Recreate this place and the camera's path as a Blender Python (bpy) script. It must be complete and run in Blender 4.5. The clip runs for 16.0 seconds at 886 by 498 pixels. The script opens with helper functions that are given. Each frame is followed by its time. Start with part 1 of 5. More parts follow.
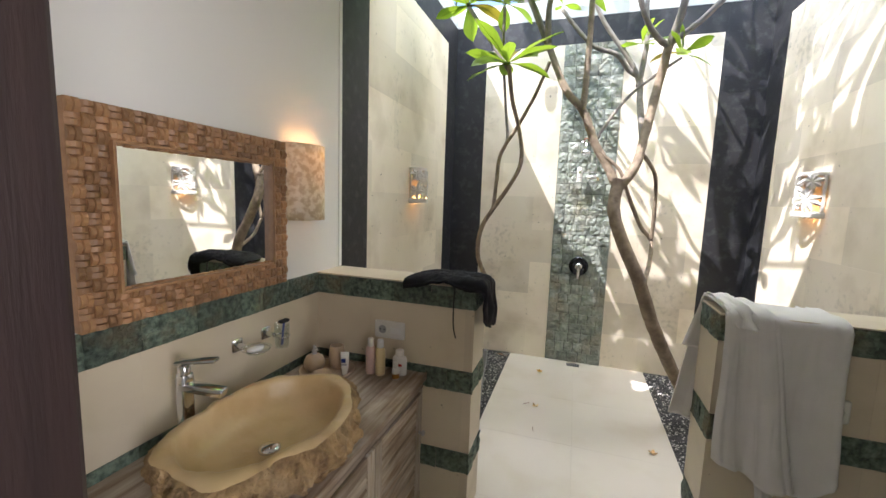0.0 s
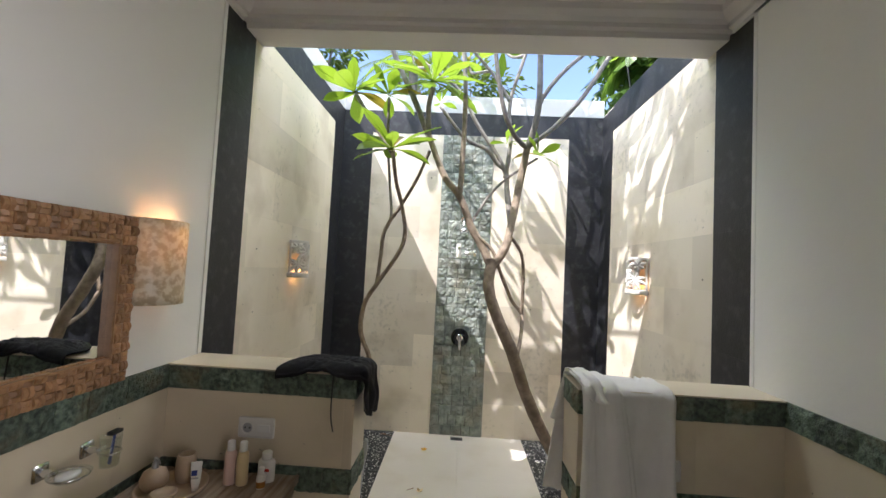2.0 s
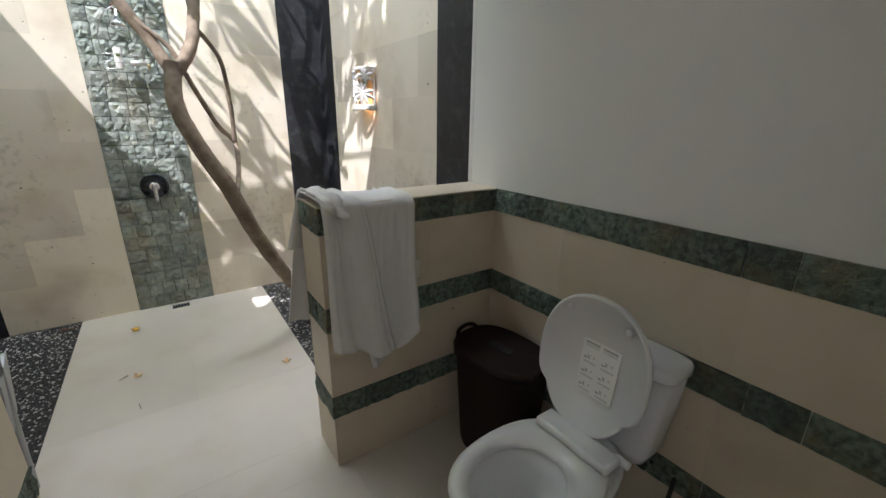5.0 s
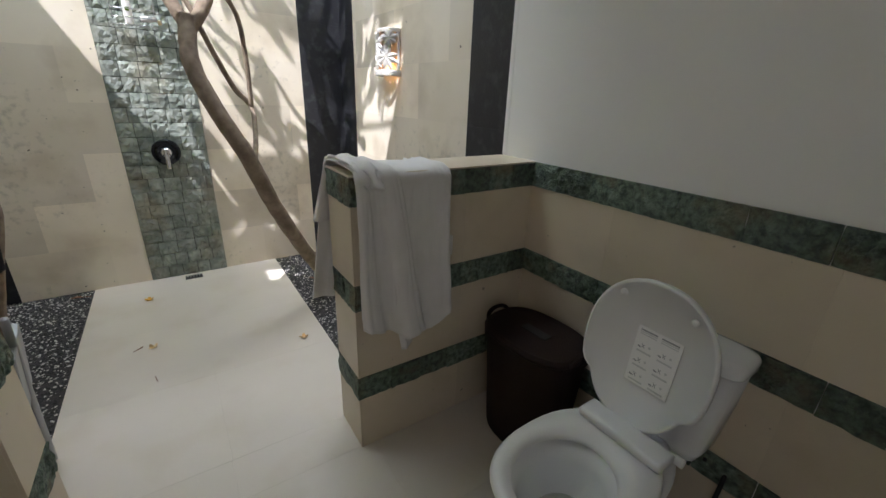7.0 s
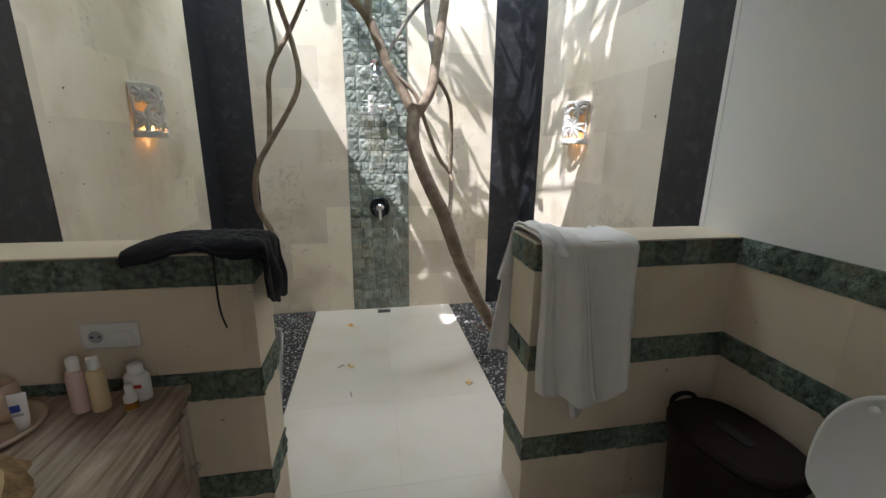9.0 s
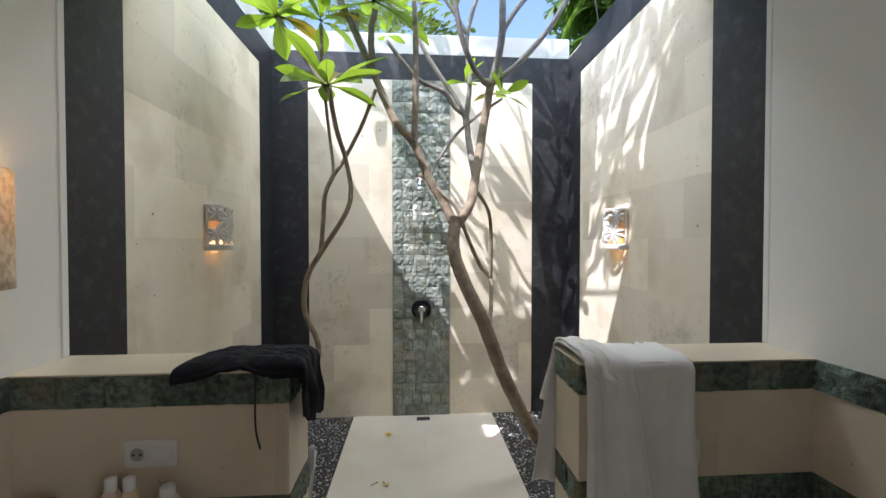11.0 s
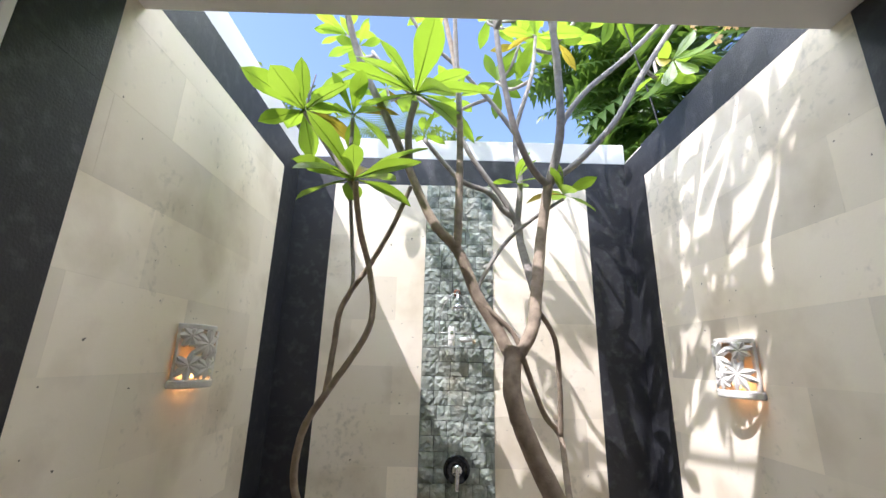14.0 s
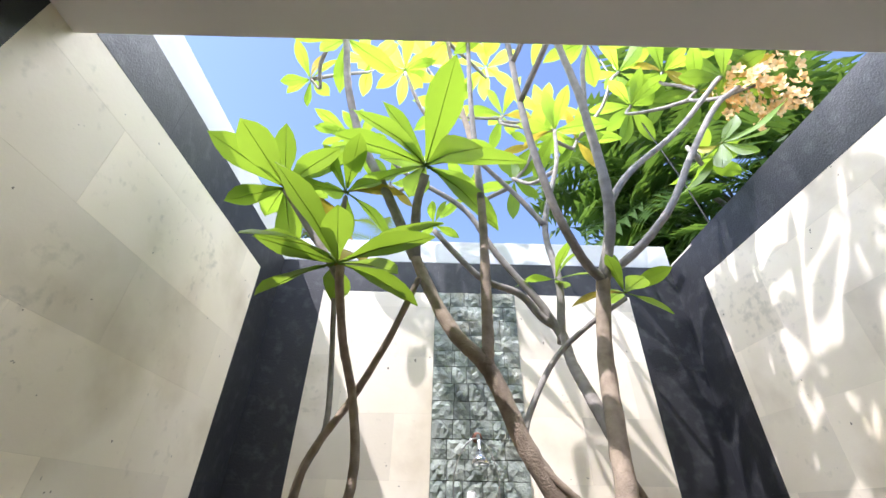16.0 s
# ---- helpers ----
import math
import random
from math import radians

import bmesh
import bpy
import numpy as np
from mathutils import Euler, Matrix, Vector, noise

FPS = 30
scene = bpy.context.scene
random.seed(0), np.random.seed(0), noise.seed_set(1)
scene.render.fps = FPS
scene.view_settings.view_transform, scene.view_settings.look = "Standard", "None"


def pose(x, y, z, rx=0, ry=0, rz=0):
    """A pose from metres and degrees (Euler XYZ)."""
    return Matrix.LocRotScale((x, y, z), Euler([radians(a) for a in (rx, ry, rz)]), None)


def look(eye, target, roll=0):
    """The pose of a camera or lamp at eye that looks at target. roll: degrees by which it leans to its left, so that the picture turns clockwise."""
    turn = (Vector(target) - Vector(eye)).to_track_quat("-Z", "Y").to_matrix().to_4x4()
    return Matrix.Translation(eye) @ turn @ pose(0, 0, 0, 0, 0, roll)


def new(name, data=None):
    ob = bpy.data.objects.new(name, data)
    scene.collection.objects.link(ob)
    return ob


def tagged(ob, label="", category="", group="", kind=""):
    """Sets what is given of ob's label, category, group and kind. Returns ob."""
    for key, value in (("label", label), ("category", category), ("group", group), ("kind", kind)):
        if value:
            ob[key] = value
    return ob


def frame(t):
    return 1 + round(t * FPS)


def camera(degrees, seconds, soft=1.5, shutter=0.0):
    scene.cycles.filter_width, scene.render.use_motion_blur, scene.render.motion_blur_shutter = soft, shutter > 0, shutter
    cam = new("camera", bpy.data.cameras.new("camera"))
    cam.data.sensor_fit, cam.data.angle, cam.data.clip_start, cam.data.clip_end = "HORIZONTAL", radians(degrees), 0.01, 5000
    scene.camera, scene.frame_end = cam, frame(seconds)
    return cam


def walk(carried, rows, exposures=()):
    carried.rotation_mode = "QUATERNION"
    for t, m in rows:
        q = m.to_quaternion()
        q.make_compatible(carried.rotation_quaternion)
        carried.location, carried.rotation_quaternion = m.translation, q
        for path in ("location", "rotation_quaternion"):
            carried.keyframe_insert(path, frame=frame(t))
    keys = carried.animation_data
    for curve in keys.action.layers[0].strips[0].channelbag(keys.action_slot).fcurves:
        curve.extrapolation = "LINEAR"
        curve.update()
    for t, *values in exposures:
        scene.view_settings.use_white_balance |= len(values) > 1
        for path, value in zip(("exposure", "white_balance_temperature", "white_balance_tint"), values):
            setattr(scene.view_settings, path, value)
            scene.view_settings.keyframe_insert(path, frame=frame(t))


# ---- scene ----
cam = camera(95.5, 16.0)
PATH = [
    (0, (-0.042, 1.086, 1.463), (-0.657, 2.973, 1.223), 2.0),
    (0.5, (-0.076, 1.098, 1.496), (-0.546, 3.04, 1.402), 2.0),
    (1, (-0.022, 1.077, 1.525), (-0.395, 3.042, 1.534), 2.3),
    (1.5, (-0.04, 1.063, 1.536), (-0.27, 3.049, 1.613), 2.6),
    (2, (-0.028, 1.077, 1.546), (-0.111, 3.073, 1.645), 2.9),
    (2.5, (-0.026, 1.082, 1.55), (0.062, 3.078, 1.631), 2.9),
    (3, (-0.02, 1.099, 1.547), (0.245, 3.081, 1.568), 2.9),
    (3.5, (-0.032, 1.11, 1.526), (0.417, 3.057, 1.45), 2.4),
    (4, (-0.005, 1.169, 1.489), (0.626, 3.054, 1.263), 1.5),
    (4.5, (0.052, 1.306, 1.436), (0.901, 3.067, 1.017), 0.9),
    (5, (0.068, 1.401, 1.383), (1.156, 2.963, 0.771), 0.7),
    (5.2, (0.056, 1.443, 1.368), (1.229, 2.91, 0.681), 1.0),
    (7.3, (0.019, 1.547, 1.342), (0.998, 3.132, 0.615), 2.6),
    (7.5, (-0.006, 1.543, 1.358), (0.876, 3.19, 0.642), 2.5),
    (8, (-0.019, 1.537, 1.367), (0.622, 3.311, 0.703), 1.8),
    (8.5, (-0.044, 1.517, 1.382), (0.413, 3.374, 0.799), 1.1),
    (9, (-0.068, 1.5, 1.401), (0.282, 3.408, 0.914), 0.7),
    (9.5, (-0.061, 1.499, 1.424), (0.208, 3.445, 1.049), 0.4),
    (10, (-0.06, 1.493, 1.45), (0.16, 3.464, 1.189), 0.2),
    (12.5, (-0.025, 1.506, 1.527), (0.03, 3.491, 1.769), 0.3),
    (13, (-0.052, 1.67, 1.546), (-0.016, 3.645, 1.863), 0.6),
    (13.5, (-0.111, 1.866, 1.553), (-0.097, 3.822, 1.974), 1.0),
    (14, (-0.128, 2.105, 1.571), (-0.112, 4.033, 2.103), 1.3),
    (14.5, (-0.132, 2.31, 1.586), (-0.12, 4.19, 2.27), 1.3),
    (15, (-0.191, 2.52, 1.624), (-0.182, 4.336, 2.462), 1.4),
    (15.5, (-0.219, 2.636, 1.652), (-0.215, 4.369, 2.652), 1.1),
    (16, (-0.196, 2.694, 1.692), (-0.193, 4.36, 2.799), 1.3),
]
EXPOSURES = [(0, 1.70, 6200, 18), (0.5, 1.56, 6200, 18), (1.5, 1.42, 6150, 18), (2.5, 1.36, 6100, 18), (4, 1.26, 6000, 18), (5, 1.26, 5900, 17), (7.5, 1.16, 5900, 17), (9, 1.18, 5900, 17), (10, 1.22, 5900, 17), (12.5, 1.32, 5950, 19), (16, 1.24, 5950, 20)]
walk(cam, [(t, look(eye, target, roll)) for t, eye, target, roll in PATH], EXPOSURES)

# ---- world and sun ----
SUN_FROM = Vector((-1.0, -0.752, 1.88)).normalized()
world = bpy.data.worlds.new("sky")
scene.world = world
world.use_nodes = True
wn = world.node_tree
sky = wn.nodes.new("ShaderNodeTexSky")
sky.sky_type = "NISHITA"
sky.sun_disc = False
sky.sun_elevation = math.asin(SUN_FROM.z)
sky.sun_rotation = math.atan2(SUN_FROM.x, SUN_FROM.y)
sky.dust_density = 0.6
sky.ozone_density = 0.25
background = wn.nodes["Background"]
background.inputs["Strength"].default_value = 0.15
wn.links.new(sky.outputs[0], background.inputs["Color"])
sun_data = bpy.data.lights.new("sun", "SUN")
sun_data.energy = 3.3
sun_data.angle = radians(0.5)
sun_data.color = (1.0, 0.965, 0.91)
sun = new("sun", sun_data)
sun.matrix_world = look(SUN_FROM * 20, (0, 0, 0))


def area_lamp(name, at, target, size_x, size_y, watts, color):
    data = bpy.data.lights.new(name, "AREA")
    data.shape, data.size, data.size_y, data.energy, data.color = "RECTANGLE", size_x, size_y, watts, color
    lamp = new(name, data)
    lamp.matrix_world = look(at, target)
    return lamp


# area lamp over the open roof of the shower, added to the sky's light
area_lamp("roof_opening_light", (0.03, 4.12, 4.9), (0.03, 4.0, 0.0), 2.4, 1.6, 116, (0.97, 0.98, 1.0))
# unseen fill lamp beyond the doorway, added to brighten the west wall
area_lamp("west_wall_fill", (1.40, 0.50, 1.5), (-1.2, 1.95, 1.2), 0.9, 1.2, 15, (1.0, 0.98, 0.95))


# ---- materials ----
def material(name, color, rough=0.6, second=None, scale=6.0, detail=6.0, fine=60.0, bump=0.1, metal=0.0, vary=0.0, mix=0.5,
             stains=None, stain_scale=1.5, stain_amount=0.0, streak=(1, 1, 1), coat=0.0, spec=0.5, distance=0.01, specks=0.0, mould=0.0):
    m = bpy.data.materials.new(name)
    m.use_nodes = True
    n, link = m.node_tree.nodes, m.node_tree.links.new
    b = n["Principled BSDF"]
    co = n.new("ShaderNodeTexCoord")
    mp = n.new("ShaderNodeMapping")
    mp.inputs["Scale"].default_value = streak
    geo = n.new("ShaderNodeNewGeometry")
    link(geo.outputs["Position"], mp.inputs["Vector"])
    info = n.new("ShaderNodeObjectInfo")
    big = n.new("ShaderNodeTexNoise")
    big.inputs["Scale"].default_value, big.inputs["Detail"].default_value = scale, detail
    link(mp.outputs[0], big.inputs["Vector"])
    ramp = n.new("ShaderNodeValToRGB")
    ramp.color_ramp.elements[0].position, ramp.color_ramp.elements[1].position = 0.5 - mix * 0.5, 0.5 + mix * 0.5
    link(big.outputs["Fac"], ramp.inputs["Fac"])
    c2 = second if second else tuple(c * 0.88 for c in color)
    ramp.color_ramp.elements[0].color, ramp.color_ramp.elements[1].color = (*c2, 1), (*color, 1)
    out = ramp.outputs["Color"]
    if stain_amount:
        st = n.new("ShaderNodeTexNoise")
        st.inputs["Scale"].default_value, st.inputs["Detail"].default_value = stain_scale, 8
        link(geo.outputs["Position"], st.inputs["Vector"])
        sr = n.new("ShaderNodeValToRGB")
        sr.color_ramp.elements[0].position, sr.color_ramp.elements[1].position = 0.52, 0.74
        sr.color_ramp.elements[1].color = (stain_amount,) * 3 + (1,)
        sr.color_ramp.elements[0].color = (0, 0, 0, 1)
        link(st.outputs["Fac"], sr.inputs["Fac"])
        mx = n.new("ShaderNodeMixRGB")
        link(sr.outputs["Color"], mx.inputs["Fac"])
        link(out, mx.inputs["Color1"])
        mx.inputs["Color2"].default_value = (*stains, 1)
        out = mx.outputs["Color"]
    if mould:
        # grey-green blotches broken up by a finer grain
        md, mf, mm = n.new("ShaderNodeTexNoise"), n.new("ShaderNodeTexNoise"), n.new("ShaderNodeMath")
        md.inputs["Scale"].default_value, md.inputs["Detail"].default_value = 1.7, 5
        mf.inputs["Scale"].default_value, mf.inputs["Detail"].default_value = 26.0, 9
        mm.operation = "MULTIPLY"
        link(geo.outputs["Position"], md.inputs["Vector"])
        link(geo.outputs["Position"], mf.inputs["Vector"])
        link(md.outputs["Fac"], mm.inputs[0])
        link(mf.outputs["Fac"], mm.inputs[1])
        sr = n.new("ShaderNodeValToRGB")
        sr.color_ramp.elements[0].position, sr.color_ramp.elements[1].position = 0.335, 0.46
        sr.color_ramp.elements[0].color, sr.color_ramp.elements[1].color = (0, 0, 0, 1), (mould,) * 3 + (1,)
        link(mm.outputs[0], sr.inputs["Fac"])
        mx = n.new("ShaderNodeMixRGB")
        link(sr.outputs["Color"], mx.inputs["Fac"])
        link(out, mx.inputs["Color1"])
        mx.inputs["Color2"].default_value = (0.27, 0.25, 0.19, 1)
        out = mx.outputs["Color"]
    if specks:
        sp = n.new("ShaderNodeTexNoise")
        sp.inputs["Scale"].default_value, sp.inputs["Detail"].default_value = 34.0, 2.0
        link(geo.outputs["Position"], sp.inputs["Vector"])
        sr = n.new("ShaderNodeValToRGB")
        sr.color_ramp.elements[0].position, sr.color_ramp.elements[1].position = 0.75, 0.775
        sr.color_ramp.elements[0].color, sr.color_ramp.elements[1].color = (0, 0, 0, 1), (specks,) * 3 + (1,)
        link(sp.outputs["Fac"], sr.inputs["Fac"])
        mx = n.new("ShaderNodeMixRGB")
        link(sr.outputs["Color"], mx.inputs["Fac"])
        link(out, mx.inputs["Color1"])
        mx.inputs["Color2"].default_value = (0.07, 0.055, 0.04, 1)
        out = mx.outputs["Color"]
    if vary:
        hsv = n.new("ShaderNodeHueSaturation")
        rng = n.new("ShaderNodeMapRange")
        rng.inputs["To Min"].default_value, rng.inputs["To Max"].default_value = 1 - vary, 1 + vary
        link(info.outputs["Random"], rng.inputs["Value"])
        link(rng.outputs[0], hsv.inputs["Value"])
        link(out, hsv.inputs["Color"])
        out = hsv.outputs["Color"]
    link(out, b.inputs["Base Color"])
    b.inputs["Roughness"].default_value, b.inputs["Metallic"].default_value = rough, metal
    b.inputs["Specular IOR Level"].default_value, b.inputs["Coat Weight"].default_value = spec, coat
    if bump:
        fn = n.new("ShaderNodeTexNoise")
        fn.inputs["Scale"].default_value, fn.inputs["Detail"].default_value = fine, 8
        link(mp.outputs[0], fn.inputs["Vector"])
        bp = n.new("ShaderNodeBump")
        bp.inputs["Strength"].default_value, bp.inputs["Distance"].default_value = bump, distance
        link(fn.outputs["Fac"], bp.inputs["Height"])
        link(bp.outputs[0], b.inputs["Normal"])
    return m


def leaf_material(name, color, second, through_color, amount=0.45, scale=9, mix=0.5):
    m = material(name, color, 0.38, second, scale, fine=120, bump=0.06, vary=0.25, mix=mix)
    n, link = m.node_tree.nodes, m.node_tree.links.new
    b, out = n["Principled BSDF"], n["Material Output"]
    tr = n.new("ShaderNodeBsdfTranslucent")
    tr.inputs["Color"].default_value = (*through_color, 1)
    ms = n.new("ShaderNodeMixShader")
    ms.inputs[0].default_value = amount
    link(b.outputs[0], ms.inputs[1])
    link(tr.outputs[0], ms.inputs[2])
    link(ms.outputs[0], out.inputs["Surface"])
    return m


def glow(name, color, strength, base=(0.8, 0.7, 0.5)):
    m = material(name, base, 0.5, bump=0)
    b = m.node_tree.nodes["Principled BSDF"]
    b.inputs["Emission Color"].default_value = (*color, 1)
    b.inputs["Emission Strength"].default_value = strength
    return m


WHITE = material("white_plaster", (0.87, 0.86, 0.83), 0.75, (0.83, 0.82, 0.79), 1.2, fine=35, bump=0.06)
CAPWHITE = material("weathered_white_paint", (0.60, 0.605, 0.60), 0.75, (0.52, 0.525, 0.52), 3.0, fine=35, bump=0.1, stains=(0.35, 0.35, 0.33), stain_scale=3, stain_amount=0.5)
CEILING = material("ceiling_paint", (0.74, 0.72, 0.69), 0.7, (0.70, 0.68, 0.65), 1.0, fine=30, bump=0.04)
CREAM = material("cream_limestone", (0.69, 0.60, 0.455), 0.42, (0.62, 0.53, 0.39), 3.0, fine=70, bump=0.05, vary=0.05,
                 stains=(0.50, 0.41, 0.275), stain_scale=3.5, stain_amount=0.55, specks=0.5)
PALE = material("pale_limestone", (0.79, 0.722, 0.600), 0.62, (0.71, 0.63, 0.485), 2.2, fine=80, bump=0.05, vary=0.13,
                stains=(0.46, 0.375, 0.25), stain_scale=2.6, stain_amount=0.62, specks=0.9, mould=0.38)
CHARCOAL = material("charcoal_andesite", (0.017, 0.018, 0.022), 0.55, (0.010, 0.0105, 0.013), 4.0, fine=120, bump=0.2, vary=0.2,
                    stains=(0.055, 0.059, 0.058), stain_scale=18, stain_amount=0.6)
GREEN = material("green_split_stone", (0.180, 0.240, 0.180), 0.6, (0.045, 0.068, 0.052), 55.0, detail=9.0, fine=130, bump=1.0, vary=0.35, mix=0.3,
                 stains=(0.20, 0.155, 0.085), stain_scale=9, stain_amount=0.8)
GREY_GREEN = material("grey_green_split_stone", (0.34, 0.37, 0.325), 0.75, (0.15, 0.18, 0.152), 16.0, fine=80, bump=0.5, vary=0.22, mix=0.4,
                      stains=(0.30, 0.24, 0.15), stain_scale=5, stain_amount=0.5)
FLOOR = material("cream_floor", (0.68, 0.63, 0.545), 0.38, (0.64, 0.585, 0.495), 2.0, fine=90, bump=0.03, vary=0.015,
                 stains=(0.57, 0.50, 0.38), stain_scale=3, stain_amount=0.55)
TERRAZZO = material("black_pebble_bed", (0.014, 0.014, 0.015), 0.45, (0.030, 0.029, 0.028), 30, fine=180, bump=0.4)
PEBBLE_W = material("white_pebble", (0.62, 0.60, 0.55), 0.5, (0.5, 0.48, 0.44), 40, bump=0.1)
GROUT = material("grout", (0.60, 0.55, 0.46), 0.9, bump=0.1)
DARKJOINT = material("dark_mortar", (0.05, 0.055, 0.045), 0.9, bump=0.1)
DARKWOOD = material("dark_door_wood", (0.030, 0.016, 0.014), 0.4, (0.018, 0.010, 0.009), 8, fine=40, bump=0.1, streak=(6, 6, 0.6))
BARK = material("plumeria_bark", (0.434, 0.345, 0.255), 0.85, (0.200, 0.150, 0.104), 26, fine=190, bump=0.55, mix=0.6,
                stains=(0.12, 0.09, 0.065), stain_scale=6, stain_amount=0.8)
BARK_GREY = material("grey_bark", (0.34, 0.31, 0.28), 0.85, (0.17, 0.15, 0.125), 26, fine=190, bump=0.5, mix=0.6,
                     stains=(0.14, 0.11, 0.08), stain_scale=7, stain_amount=0.6)
LEAF = leaf_material("plumeria_leaf", (0.125, 0.215, 0.028), (0.085, 0.155, 0.022), (0.27, 0.41, 0.026), 0.46)
LEAF_YELLOW = leaf_material("yellowing_leaf", (0.30, 0.26, 0.04), (0.22, 0.17, 0.035), (0.40, 0.31, 0.03), 0.4)
LEAF_DARK = leaf_material("breadfruit_leaf", (0.06, 0.115, 0.022), (0.04, 0.08, 0.018), (0.25, 0.42, 0.05), 0.3)
GRASSY = leaf_material("garden_leaf", (0.09, 0.14, 0.03), (0.06, 0.10, 0.024), (0.3, 0.42, 0.06), 0.35)
BROWN_LEAF = material("dry_leaf", (0.24, 0.11, 0.045), 0.7, (0.14, 0.06, 0.03), 30, bump=0.2)
SOIL = material("garden_soil", (0.10, 0.09, 0.05), 0.95, (0.07, 0.09, 0.035), 3, fine=30, bump=0.4)


# ---- mesh helpers ----
def part(name, bm, mat, parent=None, label="", smooth=False):
    me = bpy.data.meshes.new(name)
    bm.normal_update()
    bm.to_mesh(me)
    bm.free()
    me.materials.append(mat)
    if smooth:
        me.polygons.foreach_set("use_smooth", [True] * len(me.polygons))
    ob = new(name, me)
    if parent:
        ob.parent = parent
    if label:
        ob["label"] = label
    return ob


def thing(name, at, label, category, group="", rz=0.0):
    ob = new(name)
    ob.matrix_basis = pose(*at, 0, 0, rz)
    return tagged(ob, label, category, group)


def structure(ob, label, category):
    return tagged(ob, label, category, kind="structure")


def add_box(bm, lo, hi, bevel=0.0, segments=2):
    verts = [bm.verts.new((x, y, z)) for x in (lo[0], hi[0]) for y in (lo[1], hi[1]) for z in (lo[2], hi[2])]
    faces = [bm.faces.new([verts[i] for i in f]) for f in
             ((0, 1, 3, 2), (4, 6, 7, 5), (0, 4, 5, 1), (2, 3, 7, 6), (0, 2, 6, 4), (1, 5, 7, 3))]
    if bevel:
        edges = list({e for f in faces for e in f.edges})
        bmesh.ops.bevel(bm, geom=edges, offset=bevel, segments=segments, affect="EDGES", profile=0.5)
    return bm


def box(lo, hi, bevel=0.0, segments=2):
    return add_box(bmesh.new(), lo, hi, bevel, segments)


def smooth_line(points, steps=6):
    pts = [Vector(p) for p in points]
    if len(pts) < 3:
        return [pts[0].lerp(pts[-1], i / steps) for i in range(steps + 1)]
    ext = [pts[0] * 2 - pts[1]] + pts + [pts[-1] * 2 - pts[-2]]
    out = []
    for i in range(1, len(ext) - 2):
        a, b, c, d = ext[i - 1:i + 3]
        for s in range(steps):
            t = s / steps
            out.append(0.5 * ((2 * b) + (c - a) * t + (2 * a - 5 * b + 4 * c - d) * t * t + (3 * b - a - 3 * c + d) * t ** 3))
    out.append(pts[-1])
    return out


def add_tube(bm, line, radii, sides=10, rough=0.0, seed=0, caps=True):
    rnd = random.Random(seed)
    rings, prev = [], None
    for i, p in enumerate(line):
        d = (line[min(i + 1, len(line) - 1)] - line[max(i - 1, 0)]).normalized()
        side = prev - d * prev.dot(d) if prev is not None else d.orthogonal()
        side = side.normalized()
        prev = side
        up = d.cross(side)
        r = radii[0] + (radii[1] - radii[0]) * i / max(1, len(line) - 1) if len(radii) == 2 else radii[i]
        ring = []
        for k in range(sides):
            a = 2 * math.pi * k / sides
            rr = r * (1 + rough * rnd.uniform(-1, 1))
            ring.append(bm.verts.new(p + side * math.cos(a) * rr + up * math.sin(a) * rr))
        rings.append(ring)
    for a, b in zip(rings, rings[1:]):
        for k in range(sides):
            bm.faces.new((a[k], a[(k + 1) % sides], b[(k + 1) % sides], b[k]))
    if caps:
        bm.faces.new(rings[0][::-1])
        bm.faces.new(rings[-1])
    return bm


def add_lathe(bm, profile, sides=24, centre=(0, 0, 0), squash=(1, 1)):
    cx, cy, cz = centre
    rings = []
    for r, z in profile:
        if r < 1e-5:
            rings.append([bm.verts.new((cx, cy, cz + z))])
        else:
            rings.append([bm.verts.new((cx + squash[0] * r * math.cos(2 * math.pi * k / sides),
                                        cy + squash[1] * r * math.sin(2 * math.pi * k / sides), cz + z)) for k in range(sides)])
    for a, b in zip(rings, rings[1:]):
        for k in range(sides):
            k2 = (k + 1) % sides
            if len(a) == 1 and len(b) == 1:
                continue
            if len(a) == 1:
                bm.faces.new((a[0], b[k2], b[k]))
            elif len(b) == 1:
                bm.faces.new((a[k], a[k2], b[0]))
            else:
                bm.faces.new((a[k], a[k2], b[k2], b[k]))
    return bm


def lathe(profile, sides=24, centre=(0, 0, 0), squash=(1, 1)):
    return add_lathe(bmesh.new(), profile, sides, centre, squash)


# ---- pieces laid on surfaces ----
mesh_cache = {}


def tile_mesh(w, h, d, mat, chamfer=0.0003):
    key = (round(w, 3), round(h, 3), round(d, 3), mat.name)
    if key in mesh_cache:
        return mesh_cache[key]
    bm = bmesh.new()
    a, b, c = w / 2, h / 2, chamfer
    back = [bm.verts.new((x, y, 0)) for x, y in ((-a, -b), (a, -b), (a, b), (-a, b))]
    mid = [bm.verts.new((x, y, d - c)) for x, y in ((-a, -b), (a, -b), (a, b), (-a, b))]
    top = [bm.verts.new((x, y, d)) for x, y in ((-a + c, -b + c), (a - c, -b + c), (a - c, b - c), (-a + c, b - c))]
    for lo, hi in ((back, mid), (mid, top)):
        for k in range(4):
            bm.faces.new((lo[k], lo[(k + 1) % 4], hi[(k + 1) % 4], hi[k]))
    bm.faces.new(top)
    me = bpy.data.meshes.new("tile")
    bm.to_mesh(me)
    bm.free()
    me.materials.append(mat)
    mesh_cache[key] = me
    return me


